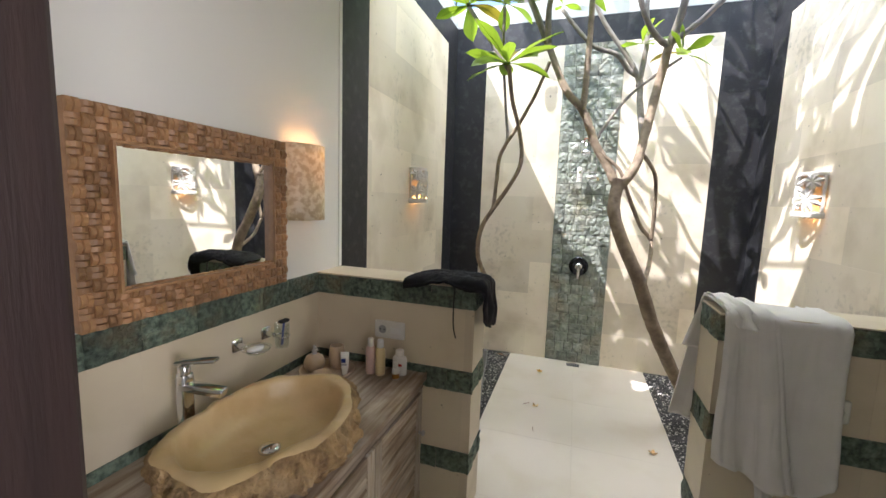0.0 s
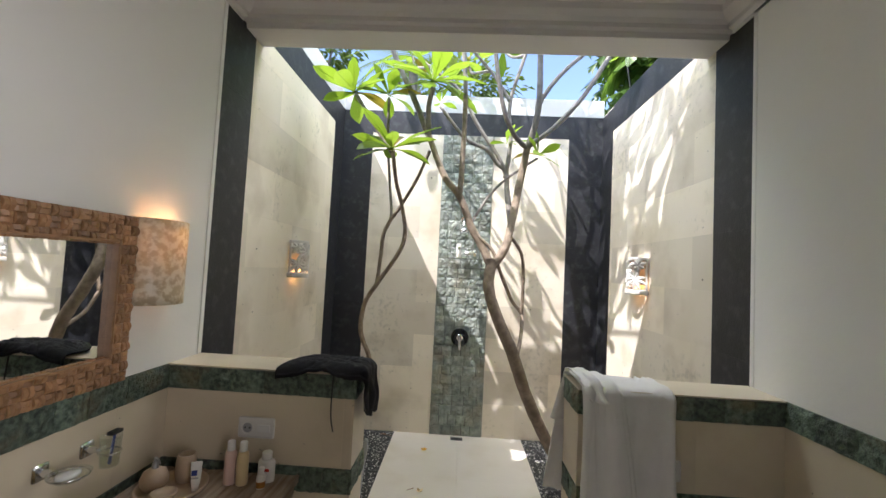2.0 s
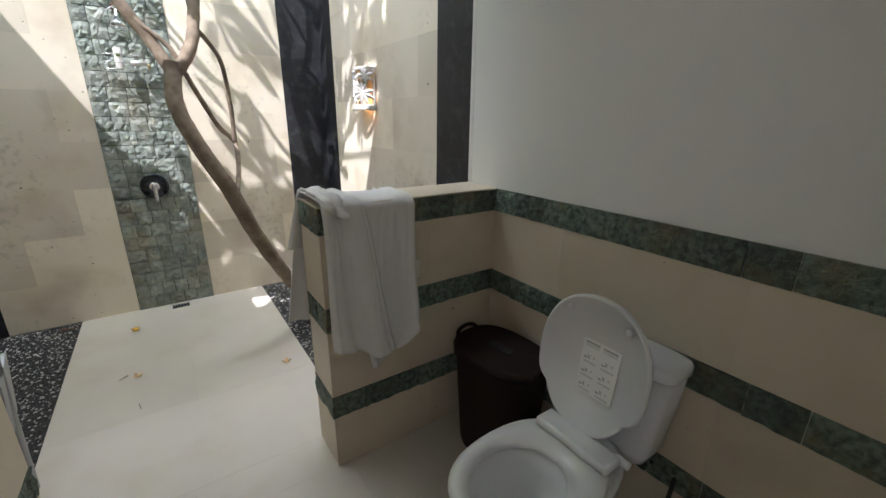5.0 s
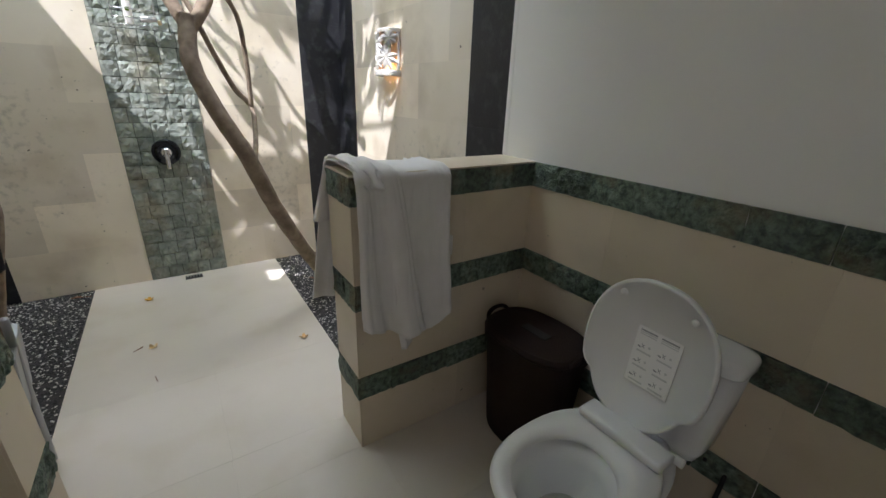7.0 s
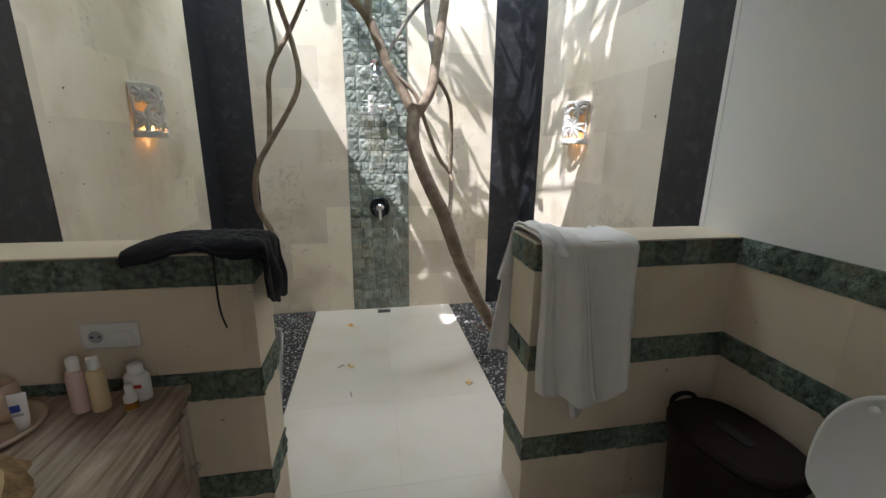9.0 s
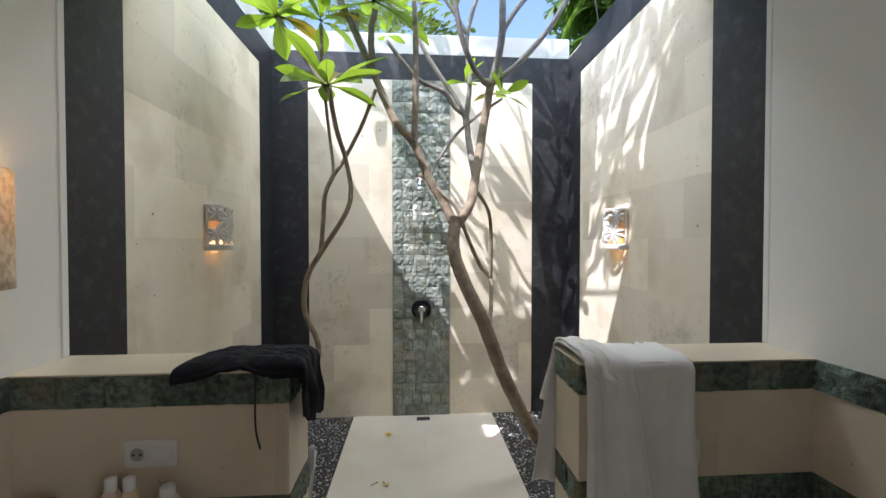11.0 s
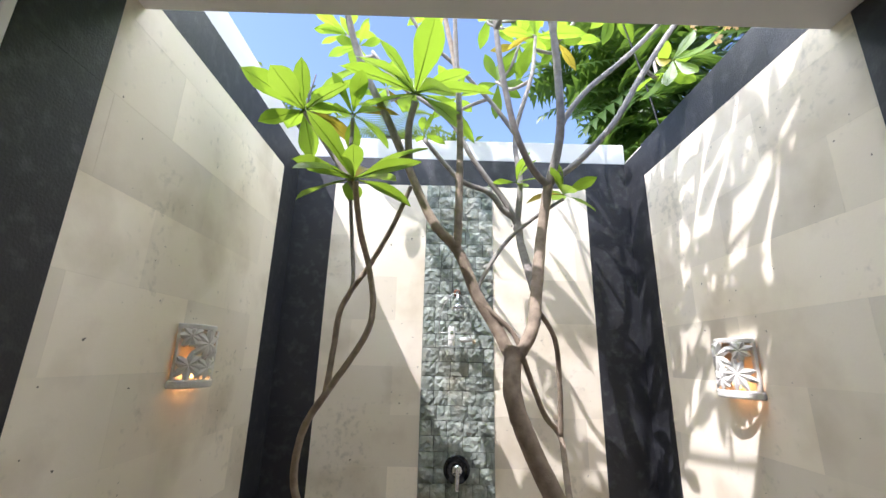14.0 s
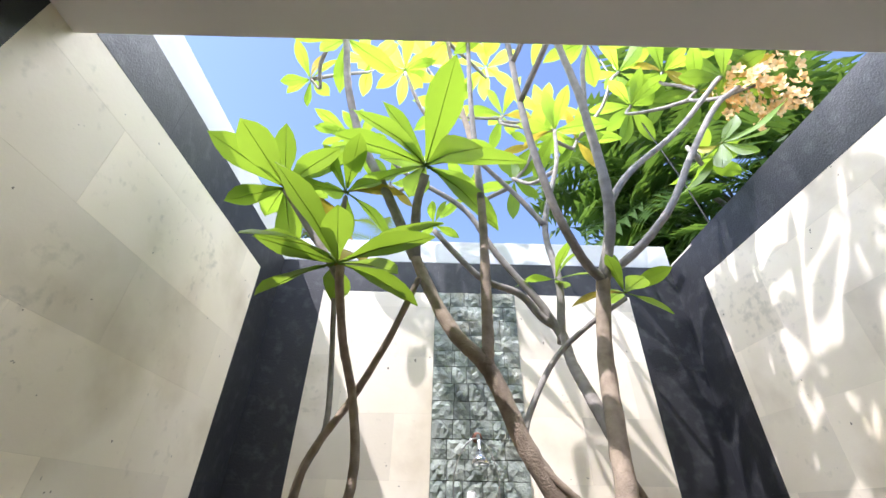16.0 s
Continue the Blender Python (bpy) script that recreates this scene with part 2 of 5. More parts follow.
def rough_mesh(mat, variant, depth, rough, cells=(5, 4)):
    key = ("rough", mat.name, variant, depth)
    if key in mesh_cache:
        return mesh_cache[key]
    rnd = random.Random(variant * 7 + 3)
    bm = bmesh.new()
    nx, ny = cells
    grid = []
    for j in range(ny + 1):
        row = []
        for i in range(nx + 1):
            edge = i in (0, nx) or j in (0, ny)
            z = depth * (0.72 if edge else 1.0) + rnd.uniform(-1, 1) * rough
            row.append(bm.verts.new((i / nx - 0.5 + (0 if edge else rnd.uniform(-0.06, 0.06)), j / ny - 0.5 + (0 if edge else rnd.uniform(-0.06, 0.06)), max(0.002, z))))
        grid.append(row)
    for j in range(ny):
        for i in range(nx):
            a, b, c, d = grid[j][i], grid[j][i + 1], grid[j + 1][i + 1], grid[j + 1][i]
            if rnd.random() < 0.5:
                bm.faces.new((a, b, c)), bm.faces.new((a, c, d))
            else:
                bm.faces.new((a, b, d)), bm.faces.new((b, c, d))
    rim = [grid[0][i] for i in range(nx + 1)] + [grid[j][nx] for j in range(1, ny + 1)] + \
          [grid[ny][i] for i in range(nx - 1, -1, -1)] + [grid[j][0] for j in range(ny - 1, 0, -1)]
    base = [bm.verts.new((v.co.x, v.co.y, 0)) for v in rim]
    for k in range(len(rim)):
        k2 = (k + 1) % len(rim)
        bm.faces.new((rim[k2], rim[k], base[k], base[k2]))
    bm.normal_update()
    me = bpy.data.meshes.new("stone")
    bm.to_mesh(me)
    bm.free()
    me.materials.append(mat)
    mesh_cache[key] = me
    return me


def lay(name, me, parent, origin, u, v, size=(1, 1)):
    u, v = Vector(u), Vector(v)
    nrm = u.cross(v)
    ob = new(name, me)
    m = Matrix.Identity(4)
    for k, axis in enumerate((u * size[0], v * size[1], nrm)):
        for r in range(3):
            m[r][k] = axis[r]
    m.translation = origin
    ob.parent = parent
    ob.matrix_basis = m
    return ob


def tiles(parent, origin, u, v, width, height, tw, th, mat, d=0.008, gap=0.0003, shift=0.5, start=0.0, name="tile"):
    """Courses of tiles on a rectangle; origin is its lower corner, u runs along it and v up."""
    origin, u, v = Vector(origin), Vector(u), Vector(v)
    row, y = 0, 0.0
    while y < height - 1e-4:
        h = min(th, height - y)
        if height - y - h < th * 0.2:
            h = height - y
        x = -((start + shift * tw * (row % 2)) % tw)
        while x < width - 1e-4:
            a, b = max(x, 0.0), min(x + tw, width)
            if b - a > 0.012 and h > 0.012:
                me = tile_mesh(b - a - gap, h - gap, d, mat)
                lay(name, me, parent, origin + u * (a + b) / 2 + v * (y + h / 2), u, v)
            x += tw
        y += h
        row += 1


def stones(parent, origin, u, v, width, height, sw, sh, mat, depth, rough, seed, vary=0.25, name="stone", gap=0.002):
    """Split stones with uneven faces, in courses."""
    rnd = random.Random(seed)
    origin, u, v = Vector(origin), Vector(u), Vector(v)
    rows = max(1, round(height / sh))
    for r in range(rows):
        h = height / rows
        x = 0.0
        while x < width - 1e-4:
            w = sw * rnd.uniform(1 - vary, 1 + vary)
            if width - x - w < sw * 0.4:
                w = width - x
            me = rough_mesh(mat, rnd.randrange(9), depth, rough)
            flip = rnd.choice((1, -1))
            lay(name, me, parent, origin + u * (x + w / 2) + v * ((r + 0.5) * h), u * flip, v * flip, (w - gap, h - gap))
            x += w


X, Y, Z = Vector((1, 0, 0)), Vector((0, 1, 0)), Vector((0, 0, 1))

# ---- the plan ----
XL, XR = -1.215, 1.278          # room walls
SL, SR = -1.228, 1.296          # shower walls
Y0, YF, YB = 1.28, 2.735, 2.93  # doorway wall, half walls front and back
BACK = 4.932
TOP = 1.098                     # half wall height
HL, HR = -0.432, 0.482          # ends of the half walls
CEIL = 2.93
BANDS = ((0.238, 0.338), (0.620, 0.720), (0.998, 1.098))
COURSES = ((0.0, 0.238), (0.338, 0.620), (0.720, 0.998))

# floors
floor = structure(part("floor", box((-1.4, -2.2, -0.12), (1.45, 4.95, -0.008)), GROUT), "cream stone floor running out to the open shower", "floor")
ground = structure(part("ground", box((-300, -300, -0.4), (300, 300, -0.13)), SOIL), "garden ground outside the walls", "ground")

# room walls
wall_left = structure(part("wall_west", box((-1.40, Y0, -0.1), (XL, YB, 2.97)), WHITE), "white plaster wall over cream stone", "wall")
wall_right = structure(part("wall_east", box((XR, Y0, -0.1), (1.45, YB, 2.97)), WHITE), "white plaster wall over cream stone", "wall")

# doorway wall behind the camera
bm = bmesh.new()
add_box(bm, (-1.40, 1.14, -0.1), (-0.50, Y0, 2.97))
add_box(bm, (0.55, 1.14, -0.1), (1.45, Y0, 2.97))
add_box(bm, (-0.50, 1.14, 2.12), (0.55, Y0, 2.97))
structure(part("wall_south", bm, WHITE), "white plaster wall with the doorway", "wall")
door_frame = structure(thing("door_1", (0, 0, 0), "dark-stained wooden door frame of the bathroom", "door"), "dark-stained wooden door frame of the bathroom", "door")
part("jamb", box((-0.50, 1.12, 0.0), (-0.45, 1.312, 2.12), 0.006), DARKWOOD, door_frame)
part("jamb", box((0.50, 1.12, 0.0), (0.55, 1.312, 2.12), 0.006), DARKWOOD, door_frame)
part("head", box((-0.50, 1.12, 2.07), (0.55, 1.312, 2.12), 0.006), DARKWOOD, door_frame)

# unseen bedroom, added to close the place behind the doorway
bm = bmesh.new()
add_box(bm, (-1.55, -2.3, -0.1), (-1.40, 1.14, 2.97))
# opening added in its unseen east wall, beside the doorway, behind the fill lamp
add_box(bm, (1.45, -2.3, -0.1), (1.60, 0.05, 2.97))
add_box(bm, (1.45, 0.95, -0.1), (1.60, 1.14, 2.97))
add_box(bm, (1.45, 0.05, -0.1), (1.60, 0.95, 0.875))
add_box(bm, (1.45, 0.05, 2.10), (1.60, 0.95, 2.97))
add_box(bm, (-1.55, -2.45, -0.1), (1.60, -2.3, 2.97))
structure(part("wall_bedroom", bm, WHITE), "plain white bedroom walls behind the doorway", "wall")

# ceiling, beam and cornice
ceiling = structure(part("ceiling", box((-1.6, -2.45, CEIL), (1.5, 3.02, CEIL + 0.14)), CEILING), "off-white painted ceiling", "ceiling")
bm = bmesh.new()
add_box(bm, (SL - 0.15, 3.115, 2.775), (SR + 0.15, 3.30, 3.02), 0.004)
beam = structure(part("beam", bm, CEILING), "off-white beam at the roof's edge over the shower", "beam")
# stepped cornice along the beam and the side walls
profile = [(-0.008, 0.0), (0.0, 0.0), (0.0, 0.018), (0.022, 0.026), (0.022, 0.05), (0.05, 0.062), (0.075, 0.085), (0.085, 0.112), (0.12, 0.118), (0.12, 0.145)]


def cornice(name, start, along, out, length, z0):
    bm = bmesh.new()
    rows = []
    for s in (0.0, length):
        base = Vector(start) + Vector(along) * s
        ring = [bm.verts.new(base + Vector(out) * o + Z * (z0 + h - base.z)) for o, h in profile]
        ring.append(bm.verts.new(base - Vector(out) * 0.008 + Z * (z0 + 0.145 - base.z)))
        rows.append(ring)
    n = len(rows[0])
    for k in range(n):
        bm.faces.new((rows[0][k], rows[0][(k + 1) % n], rows[1][(k + 1) % n], rows[1][k]))
    bm.faces.new(rows[0][::-1]), bm.faces.new(rows[1])
    bmesh.ops.recalc_face_normals(bm, faces=bm.faces[:])
    return structure(part(name, bm, CEILING), "off-white stepped plaster cornice", "trim")


cornice("cornice_north", (SL, 3.113, 2.79), X, -Y, SR - SL, 2.79)
cornice("cornice_west", (XL, Y0, 2.79), Y, X, YB - Y0 + 0.15, 2.79)
cornice("cornice_east", (XR, Y0, 2.79), Y, -X, YB - Y0 + 0.15, 2.79)

# half walls
half_left = structure(part("half_wall_west", box((XL, YF, -0.1), (HL, YB, TOP - 0.007)), GROUT), "waist-high cream stone wall with green stone bands", "wall")
half_right = structure(part("half_wall_east", box((HR, YF, -0.1), (XR, YB, TOP - 0.007)), GROUT), "waist-high cream stone wall with green stone bands", "wall")
part("coping", box((XL, YF - 0.010, TOP - 0.006), (HL + 0.010, YB + 0.010, TOP), 0.0015), CREAM, half_left, "smooth cream stone coping")
part("coping", box((HR - 0.010, YF - 0.010, TOP - 0.006), (XR, YB + 0.010, TOP), 0.0015), CREAM, half_right, "smooth cream stone coping")

# shower walls
shower_left = structure(part("wall_shower_west", box((SL - 0.2, YB, -0.1), (SL, 5.15, 3.225)), GROUT), "pale limestone shower wall with charcoal borders", "wall")
shower_right = structure(part("wall_shower_east", box((SR, YB, -0.1), (SR + 0.2, 5.15, 3.085)), GROUT), "pale limestone shower wall with charcoal borders", "wall")
shower_back = structure(part("wall_shower_north", box((SL, BACK, -0.1), (SR, BACK + 0.2, 3.222)), GROUT), "pale limestone shower wall with a split stone strip", "wall")
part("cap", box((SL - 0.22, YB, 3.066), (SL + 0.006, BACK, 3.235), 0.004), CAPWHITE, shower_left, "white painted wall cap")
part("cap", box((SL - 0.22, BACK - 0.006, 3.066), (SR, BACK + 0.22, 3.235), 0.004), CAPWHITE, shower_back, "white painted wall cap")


# ---- tree and plants ----
def leaf_mesh(name, length, width, mat, droop=0.25, fold=0.16, segments=7):
    bm = bmesh.new()
    rows = []
    for i in range(segments + 1):
        t = i / segments
        w = width * 0.5 * math.sin(math.pi * min(1.0, t ** 1.45 * 0.96 + 0.035)) ** 0.9
        if i == segments:
            w = 0.0004
        y = length * t
        z = -droop * length * t * t
        wave = 0.03 * width * math.sin(t * 11)
        rows.append([bm.verts.new((-w, y, z + fold * w + wave)), bm.verts.new((0, y, z)), bm.verts.new((w, y, z + fold * w - wave))])
    for a, b in zip(rows, rows[1:]):
        bm.faces.new((a[0], a[1], b[1], b[0]))
        bm.faces.new((a[1], a[2], b[2], b[1]))
    add_tube(bm, [Vector((0, -0.035, 0.004)), Vector((0, length * 0.4, -droop * length * 0.16)), Vector((0, length * 0.95, -droop * length * 0.9))], [0.0030, 0.0016, 0.0006], 4)
    me = bpy.data.meshes.new(name)
    bm.normal_update()
    bm.to_mesh(me)
    bm.free()
    me.materials.append(mat)
    me.polygons.foreach_set("use_smooth", [True] * len(me.polygons))
    return me


LEAVES = [leaf_mesh("leaf", 0.28, 0.102, LEAF, 0.16), leaf_mesh("leaf", 0.31, 0.106, LEAF, 0.28), leaf_mesh("leaf", 0.24, 0.100, LEAF, 0.06),
          leaf_mesh("leaf", 0.25, 0.075, LEAF_YELLOW, 0.5)]


def whorl(parent, at, count, size, seed, axis=(0, 0, 1), yellow=0.1, spread=(-10, 58)):
    """A rosette of leaves round a branch tip."""
    rnd = random.Random(seed)
    turn = Vector(axis).to_track_quat("Z", "Y").to_matrix().to_4x4()
    for k in range(count):
        me = LEAVES[3] if rnd.random() < yellow else LEAVES[rnd.randrange(3)]
        lift = spread[1] - (spread[1] - spread[0]) * ((k + 0.5) / count) ** 0.8 + rnd.uniform(-8, 8)
        ob = new("leaf", me)
        ob.parent = parent
        s = size * rnd.uniform(0.8, 1.15) * (1.0 if lift < 55 else 0.9)
        ob.matrix_basis = Matrix.Translation(at) @ turn @ pose(0, 0, 0, 0, 0, k * 137.5 + rnd.uniform(-14, 14)) @ pose(0, 0, 0, lift) @ \
            pose(0, 0.018, 0, 0, rnd.uniform(-25, 25), 0) @ Matrix.Diagonal((s, s, s, 1))


limb_points = []


def limb(parent, points, r0, r1, mat=BARK, name="branch", seed=0, rough=0.07, steps=8):
    line = smooth_line(points, steps)
    if parent.name.startswith("plumeria"):
        limb_points.extend(line[2:])
    r0, r1 = r0 * 0.86, r1 * 0.86
    radii = [r0 + (r1 - r0) * i / (len(line) - 1) for i in range(len(line))]
    return part(name, add_tube(bmesh.new(), line, radii, 10, rough, seed), mat, parent, smooth=True)


tree = thing("plumeria_tree", (0, 0, 0), "leaning grey-barked plumeria tree growing from the black pebble bed", "tree")
limb(tree, [(0.93, 4.16, -0.08), (0.842, 4.1, 0.05), (0.638, 3.95, 0.388), (0.461, 3.8, 0.731), (0.34, 3.74, 1.036), (0.227, 3.76, 1.273), (0.178, 3.8, 1.438), (0.191, 3.86, 1.586), (0.2, 3.87, 1.63)],
     0.049, 0.041, BARK, "trunk", 1, 0.06)
limb(tree, [(0.195, 3.86, 1.57), (0.13, 3.9, 1.711), (0.044, 3.9, 1.852), (-0.014, 3.91, 1.999), (-0.064, 3.92, 2.094), (-0.148, 3.95, 2.192), (-0.232, 4.0, 2.365), (-0.307, 4.05, 2.559)], 0.034, 0.025, BARK, seed=2)
limb(tree, [(-0.307, 4.05, 2.55), (-0.431, 4.0, 2.821), (-0.53, 3.95, 3.006), (-0.602, 3.9, 3.171), (-0.662, 3.85, 3.396), (-0.699, 3.8, 3.651), (-0.76, 3.8, 3.85)], 0.026, 0.017, BARK_GREY, seed=3)
limb(tree, [(-0.3, 4.045, 2.54), (-0.304, 3.95, 2.72), (-0.271, 3.87, 2.83)], 0.024, 0.02, BARK_GREY, seed=4)
limb(tree, [(-0.05, 3.91, 2.07), (-0.042, 3.93, 2.2), (-0.039, 3.95, 2.386), (-0.037, 3.98, 2.721), (-0.06, 4.0, 3.11), (-0.138, 4.0, 3.538), (-0.193, 4.0, 4.03)], 0.025, 0.015, BARK, seed=5)
limb(tree, [(-0.039, 3.98, 2.80), (-0.071, 3.95, 3.334), (-0.084, 3.9, 3.853)], 0.018, 0.013, BARK_GREY, seed=6)
limb(tree, [(0.197, 3.86, 1.57), (0.288, 3.9, 1.712), (0.332, 3.98, 1.885), (0.391, 4.08, 2.185), (0.445, 4.08, 2.50)], 0.035, 0.031, BARK, seed=7)
limb(tree, [(0.445, 4.08, 2.48), (0.495, 4.02, 2.707), (0.498, 3.97, 2.916), (0.483, 3.95, 3.266), (0.447, 3.9, 3.46), (0.382, 3.85, 3.78), (0.36, 3.85, 4.0)], 0.029, 0.018, BARK_GREY, seed=8)
limb(tree, [(0.481, 3.945, 3.35), (0.51, 3.9, 3.657), (0.565, 3.9, 3.876)], 0.016, 0.012, BARK_GREY, seed=9)
limb(tree, [(0.445, 4.08, 2.48), (0.365, 4.02, 2.52), (0.293, 3.95, 2.593), (0.226, 3.9, 2.749), (0.153, 3.85, 3.131), (0.109, 3.8, 3.628), (0.09, 3.8, 3.9)], 0.023, 0.015, BARK_GREY, seed=10)
limb(tree, [(0.45, 4.08, 2.5), (0.513, 4.1, 2.549), (0.663, 4.1, 2.68), (0.853, 4.1, 2.907), (1.058, 4.1, 3.251), (1.307, 4.1, 3.623), (1.5, 4.1, 3.8)], 0.022, 0.018, BARK_GREY, seed=11)
limb(tree, [(0.496, 4.01, 2.75), (0.541, 4.02, 2.863), (0.691, 4.05, 3.07), (1.04, 4.1, 3.424), (1.422, 4.1, 3.894)], 0.02, 0.016, BARK_GREY, seed=12)
limb(tree, [(0.335, 3.98, 1.87), (0.325, 4.12, 2.05), (0.32, 4.24, 2.2), (0.315, 4.3, 2.35), (0.238, 4.3, 2.421), (0.15, 4.3, 2.529), (-0.025, 4.3, 2.613), (-0.24, 4.3, 2.867)], 0.028, 0.016, BARK_GREY, seed=13)
limb(tree, [(0.315, 4.3, 2.33), (0.245, 4.3, 2.475), (0.061, 4.3, 2.74), (-0.098, 4.3, 3.016), (-0.406, 4.3, 3.25), (-0.6, 4.3, 3.5)], 0.021, 0.013, BARK_GREY, seed=14)
limb(tree, [(0.31, 4.3, 2.3), (0.34, 4.3, 2.6), (0.33, 4.35, 2.95), (0.45, 4.35, 3.4), (0.5, 4.4, 3.75)], 0.022, 0.013, BARK_GREY, seed=15)
limb(tree, [(0.33, 4.35, 2.95), (0.2, 4.35, 3.15), (0.0, 4.3, 3.35), (-0.3, 4.2, 3.6), (-0.45, 4.15, 3.95)], 0.018, 0.012, BARK_GREY, seed=16)
limb(tree, [(0.035, 3.9, 1.85), (0.088, 4.0, 1.969), (0.217, 4.1, 2.169), (0.361, 4.1, 2.3), (0.525, 4.1, 2.415)], 0.012, 0.011, BARK_GREY, seed=17)
limb(tree, [(0.23, 3.88, 1.618), (0.3, 4.0, 1.478), (0.381, 4.1, 1.329), (0.458, 4.14, 1.235), (0.44, 4.02, 1.093), (0.385, 3.79, 1.0)], 0.014, 0.016, BARK, seed=18)
limb(tree, [(0.32, 3.95, 1.815), (0.428, 4.05, 1.676), (0.454, 4.1, 1.461), (0.458, 4.14, 1.235)], 0.013, 0.015, BARK, seed=19)
limb(tree, [(0.03, 3.9, 1.852), (0.113, 3.88, 1.771), (0.191, 3.88, 1.70), (0.227, 3.87, 1.632)], 0.012, 0.013, BARK, seed=20)
TIPS = [((-0.272, 3.86, 2.868), 13, 1.2, (0, -0.1, 1)), ((-0.7, 3.8, 3.68), 8, 0.95, (-0.3, 0, 1)), ((0.091, 3.8, 3.9), 8, 0.9, (0, 0, 1)), ((0.5, 4.4, 3.75), 8, 0.9, (0.2, 0.2, 1)),
        ((0.525, 4.1, 2.44), 7, 0.75, (0.5, 0, 0.7)), ((0.3, 4.22, 2.56), 6, 0.6, (-0.2, 0, 1)), ((0.36, 3.85, 4.0), 8, 0.9, (0, 0, 1)), ((0.565, 3.9, 3.9), 8, 0.9, (0.2, 0, 1)),
        ((1.45, 4.1, 3.9), 8, 0.95, (0.3, 0, 1)), ((1.25, 4.12, 3.35), 9, 0.9, (0.3, 0.2, -0.3)), ((-0.193, 4.0, 4.05), 9, 0.95, (0, 0, 1)), ((-0.24, 4.3, 2.9), 4, 0.5, (-0.3, 0.1, 1)),
        ((-0.45, 4.15, 3.97), 6, 0.8, (-0.2, 0, 1))]
OLD = len(TIPS)
TIPS += [((-1.09, 4.3, 4.08), 7, 0.85, (-0.5, 0, 0.6)), ((-0.76, 4.4, 4.46), 8, 0.9, (-0.2, 0, 1)), ((-0.74, 4.5, 3.72), 8, 0.8, (-0.3, 0.2, 0.9)), ((-0.53, 4.6, 4.7), 8, 0.9, (0, 0.2, 1)),
         ((0.09, 4.4, 4.42), 8, 0.85, (0, 0, 1)), ((0.22, 4.6, 4.14), 8, 0.8, (0.2, 0.2, 0.9)), ((0.56, 4.7, 4.3), 9, 0.85, (0.2, 0.2, 1)), ((0.29, 4.75, 3.64), 7, 0.8, (0.1, 0.4, 0.3)),
         ((0.72, 4.6, 3.89), 8, 0.85, (0.3, 0.2, 0.7)), ((1.05, 4.4, 4.4), 7, 0.95, (0.3, 0, 0.4)), ((1.40, 4.25, 3.98), 8, 0.95, (0.4, 0, 0.5)), ((1.36, 4.4, 3.52), 7, 0.9, (0.2, 0, -0.4)),
         ((-0.148, 4.7, 4.35), 9, 0.95, (0, 0.2, 1)), ((-0.894, 4.7, 4.0), 8, 0.9, (-0.3, 0.2, 0.9)), ((1.28, 4.3, 4.25), 8, 0.95, (0.3, 0, 0.8)), ((0.45, 4.7, 3.95), 9, 0.9, (0.2, 0.3, 0.7)),
         ((1.12, 4.5, 4.15), 9, 0.95, (0.3, 0.1, 0.6)), ((-0.35, 4.5, 4.7), 8, 0.9, (0, 0, 1)), ((-0.03, 4.7, 3.46), 7, 0.75, (-0.2, 0.2, 0.8)), ((-0.54, 4.6, 3.45), 7, 0.75, (-0.3, 0.2, 0.9))]
SEEN = len(TIPS)
# the crown goes on over the roof's edge and shades the shower's east wall
rnd = random.Random(21)
for k in range(23):
    y, z, far = rnd.uniform(3.4, 4.8), rnd.uniform(1.2, 3.05), rnd.uniform(0.75, 1.5)
    at = Vector((SR, y, z)) + Vector((-1.0, -0.752, 1.88)) * far
    if at.z < 1.95 + 1.80 * (at.y - 2.69) or at.z < 3.35 or at.x < -0.7:
        continue
    TIPS.append((tuple(at), rnd.randrange(5, 8), rnd.uniform(0.75, 1.0), (rnd.uniform(-0.6, 0.6), rnd.uniform(-0.6, 0.2), 0.8)))
for k, (at, count, size, axis) in enumerate(TIPS):
    if k >= OLD:
        # a twig from the nearest limb below the tip
        tip, lead = Vector(at), Vector(axis).normalized()
        start = min((p for p in limb_points if p.z < tip.z - 0.25), key=lambda p: (p - tip).length)
        limb(tree, [start, start.lerp(tip, 0.55) - Vector((0, 0, 0.06)), tip - lead * 0.12, tip], 0.015, 0.011, BARK_GREY, seed=300 + k, steps=5)
    whorl(tree, at, count, size, 100 + k, axis, (0.13 if k < SEEN else 0.1) if k > 0 else 0.06)

sapling = thing("young_plumeria_tree", (0, 0, 0), "slender young plumeria with twisted stems and bright green leaves", "tree")
limb(sapling, [(-0.80, 4.05, -0.08), (-0.76, 4.02, 0.25), (-0.687, 4.0, 0.569), (-0.634, 4.0, 0.837), (-0.714, 4.0, 1.055), (-0.7, 4.0, 1.266), (-0.605, 4.0, 1.438)], 0.020, 0.018, BARK, "trunk", 31)
limb(sapling, [(-0.615, 4.0, 1.42), (-0.465, 4.0, 1.662), (-0.438, 4.02, 1.813), (-0.478, 4.05, 2.015), (-0.51, 3.95, 2.152), (-0.513, 3.8, 2.287), (-0.515, 3.78, 2.34)], 0.017, 0.016, BARK, seed=32)
limb(sapling, [(-0.617, 4.0, 1.415), (-0.613, 4.05, 1.614), (-0.597, 4.08, 1.818), (-0.482, 4.09, 2.019), (-0.367, 4.0, 2.197), (-0.277, 3.95, 2.399)], 0.017, 0.013, BARK, seed=33)
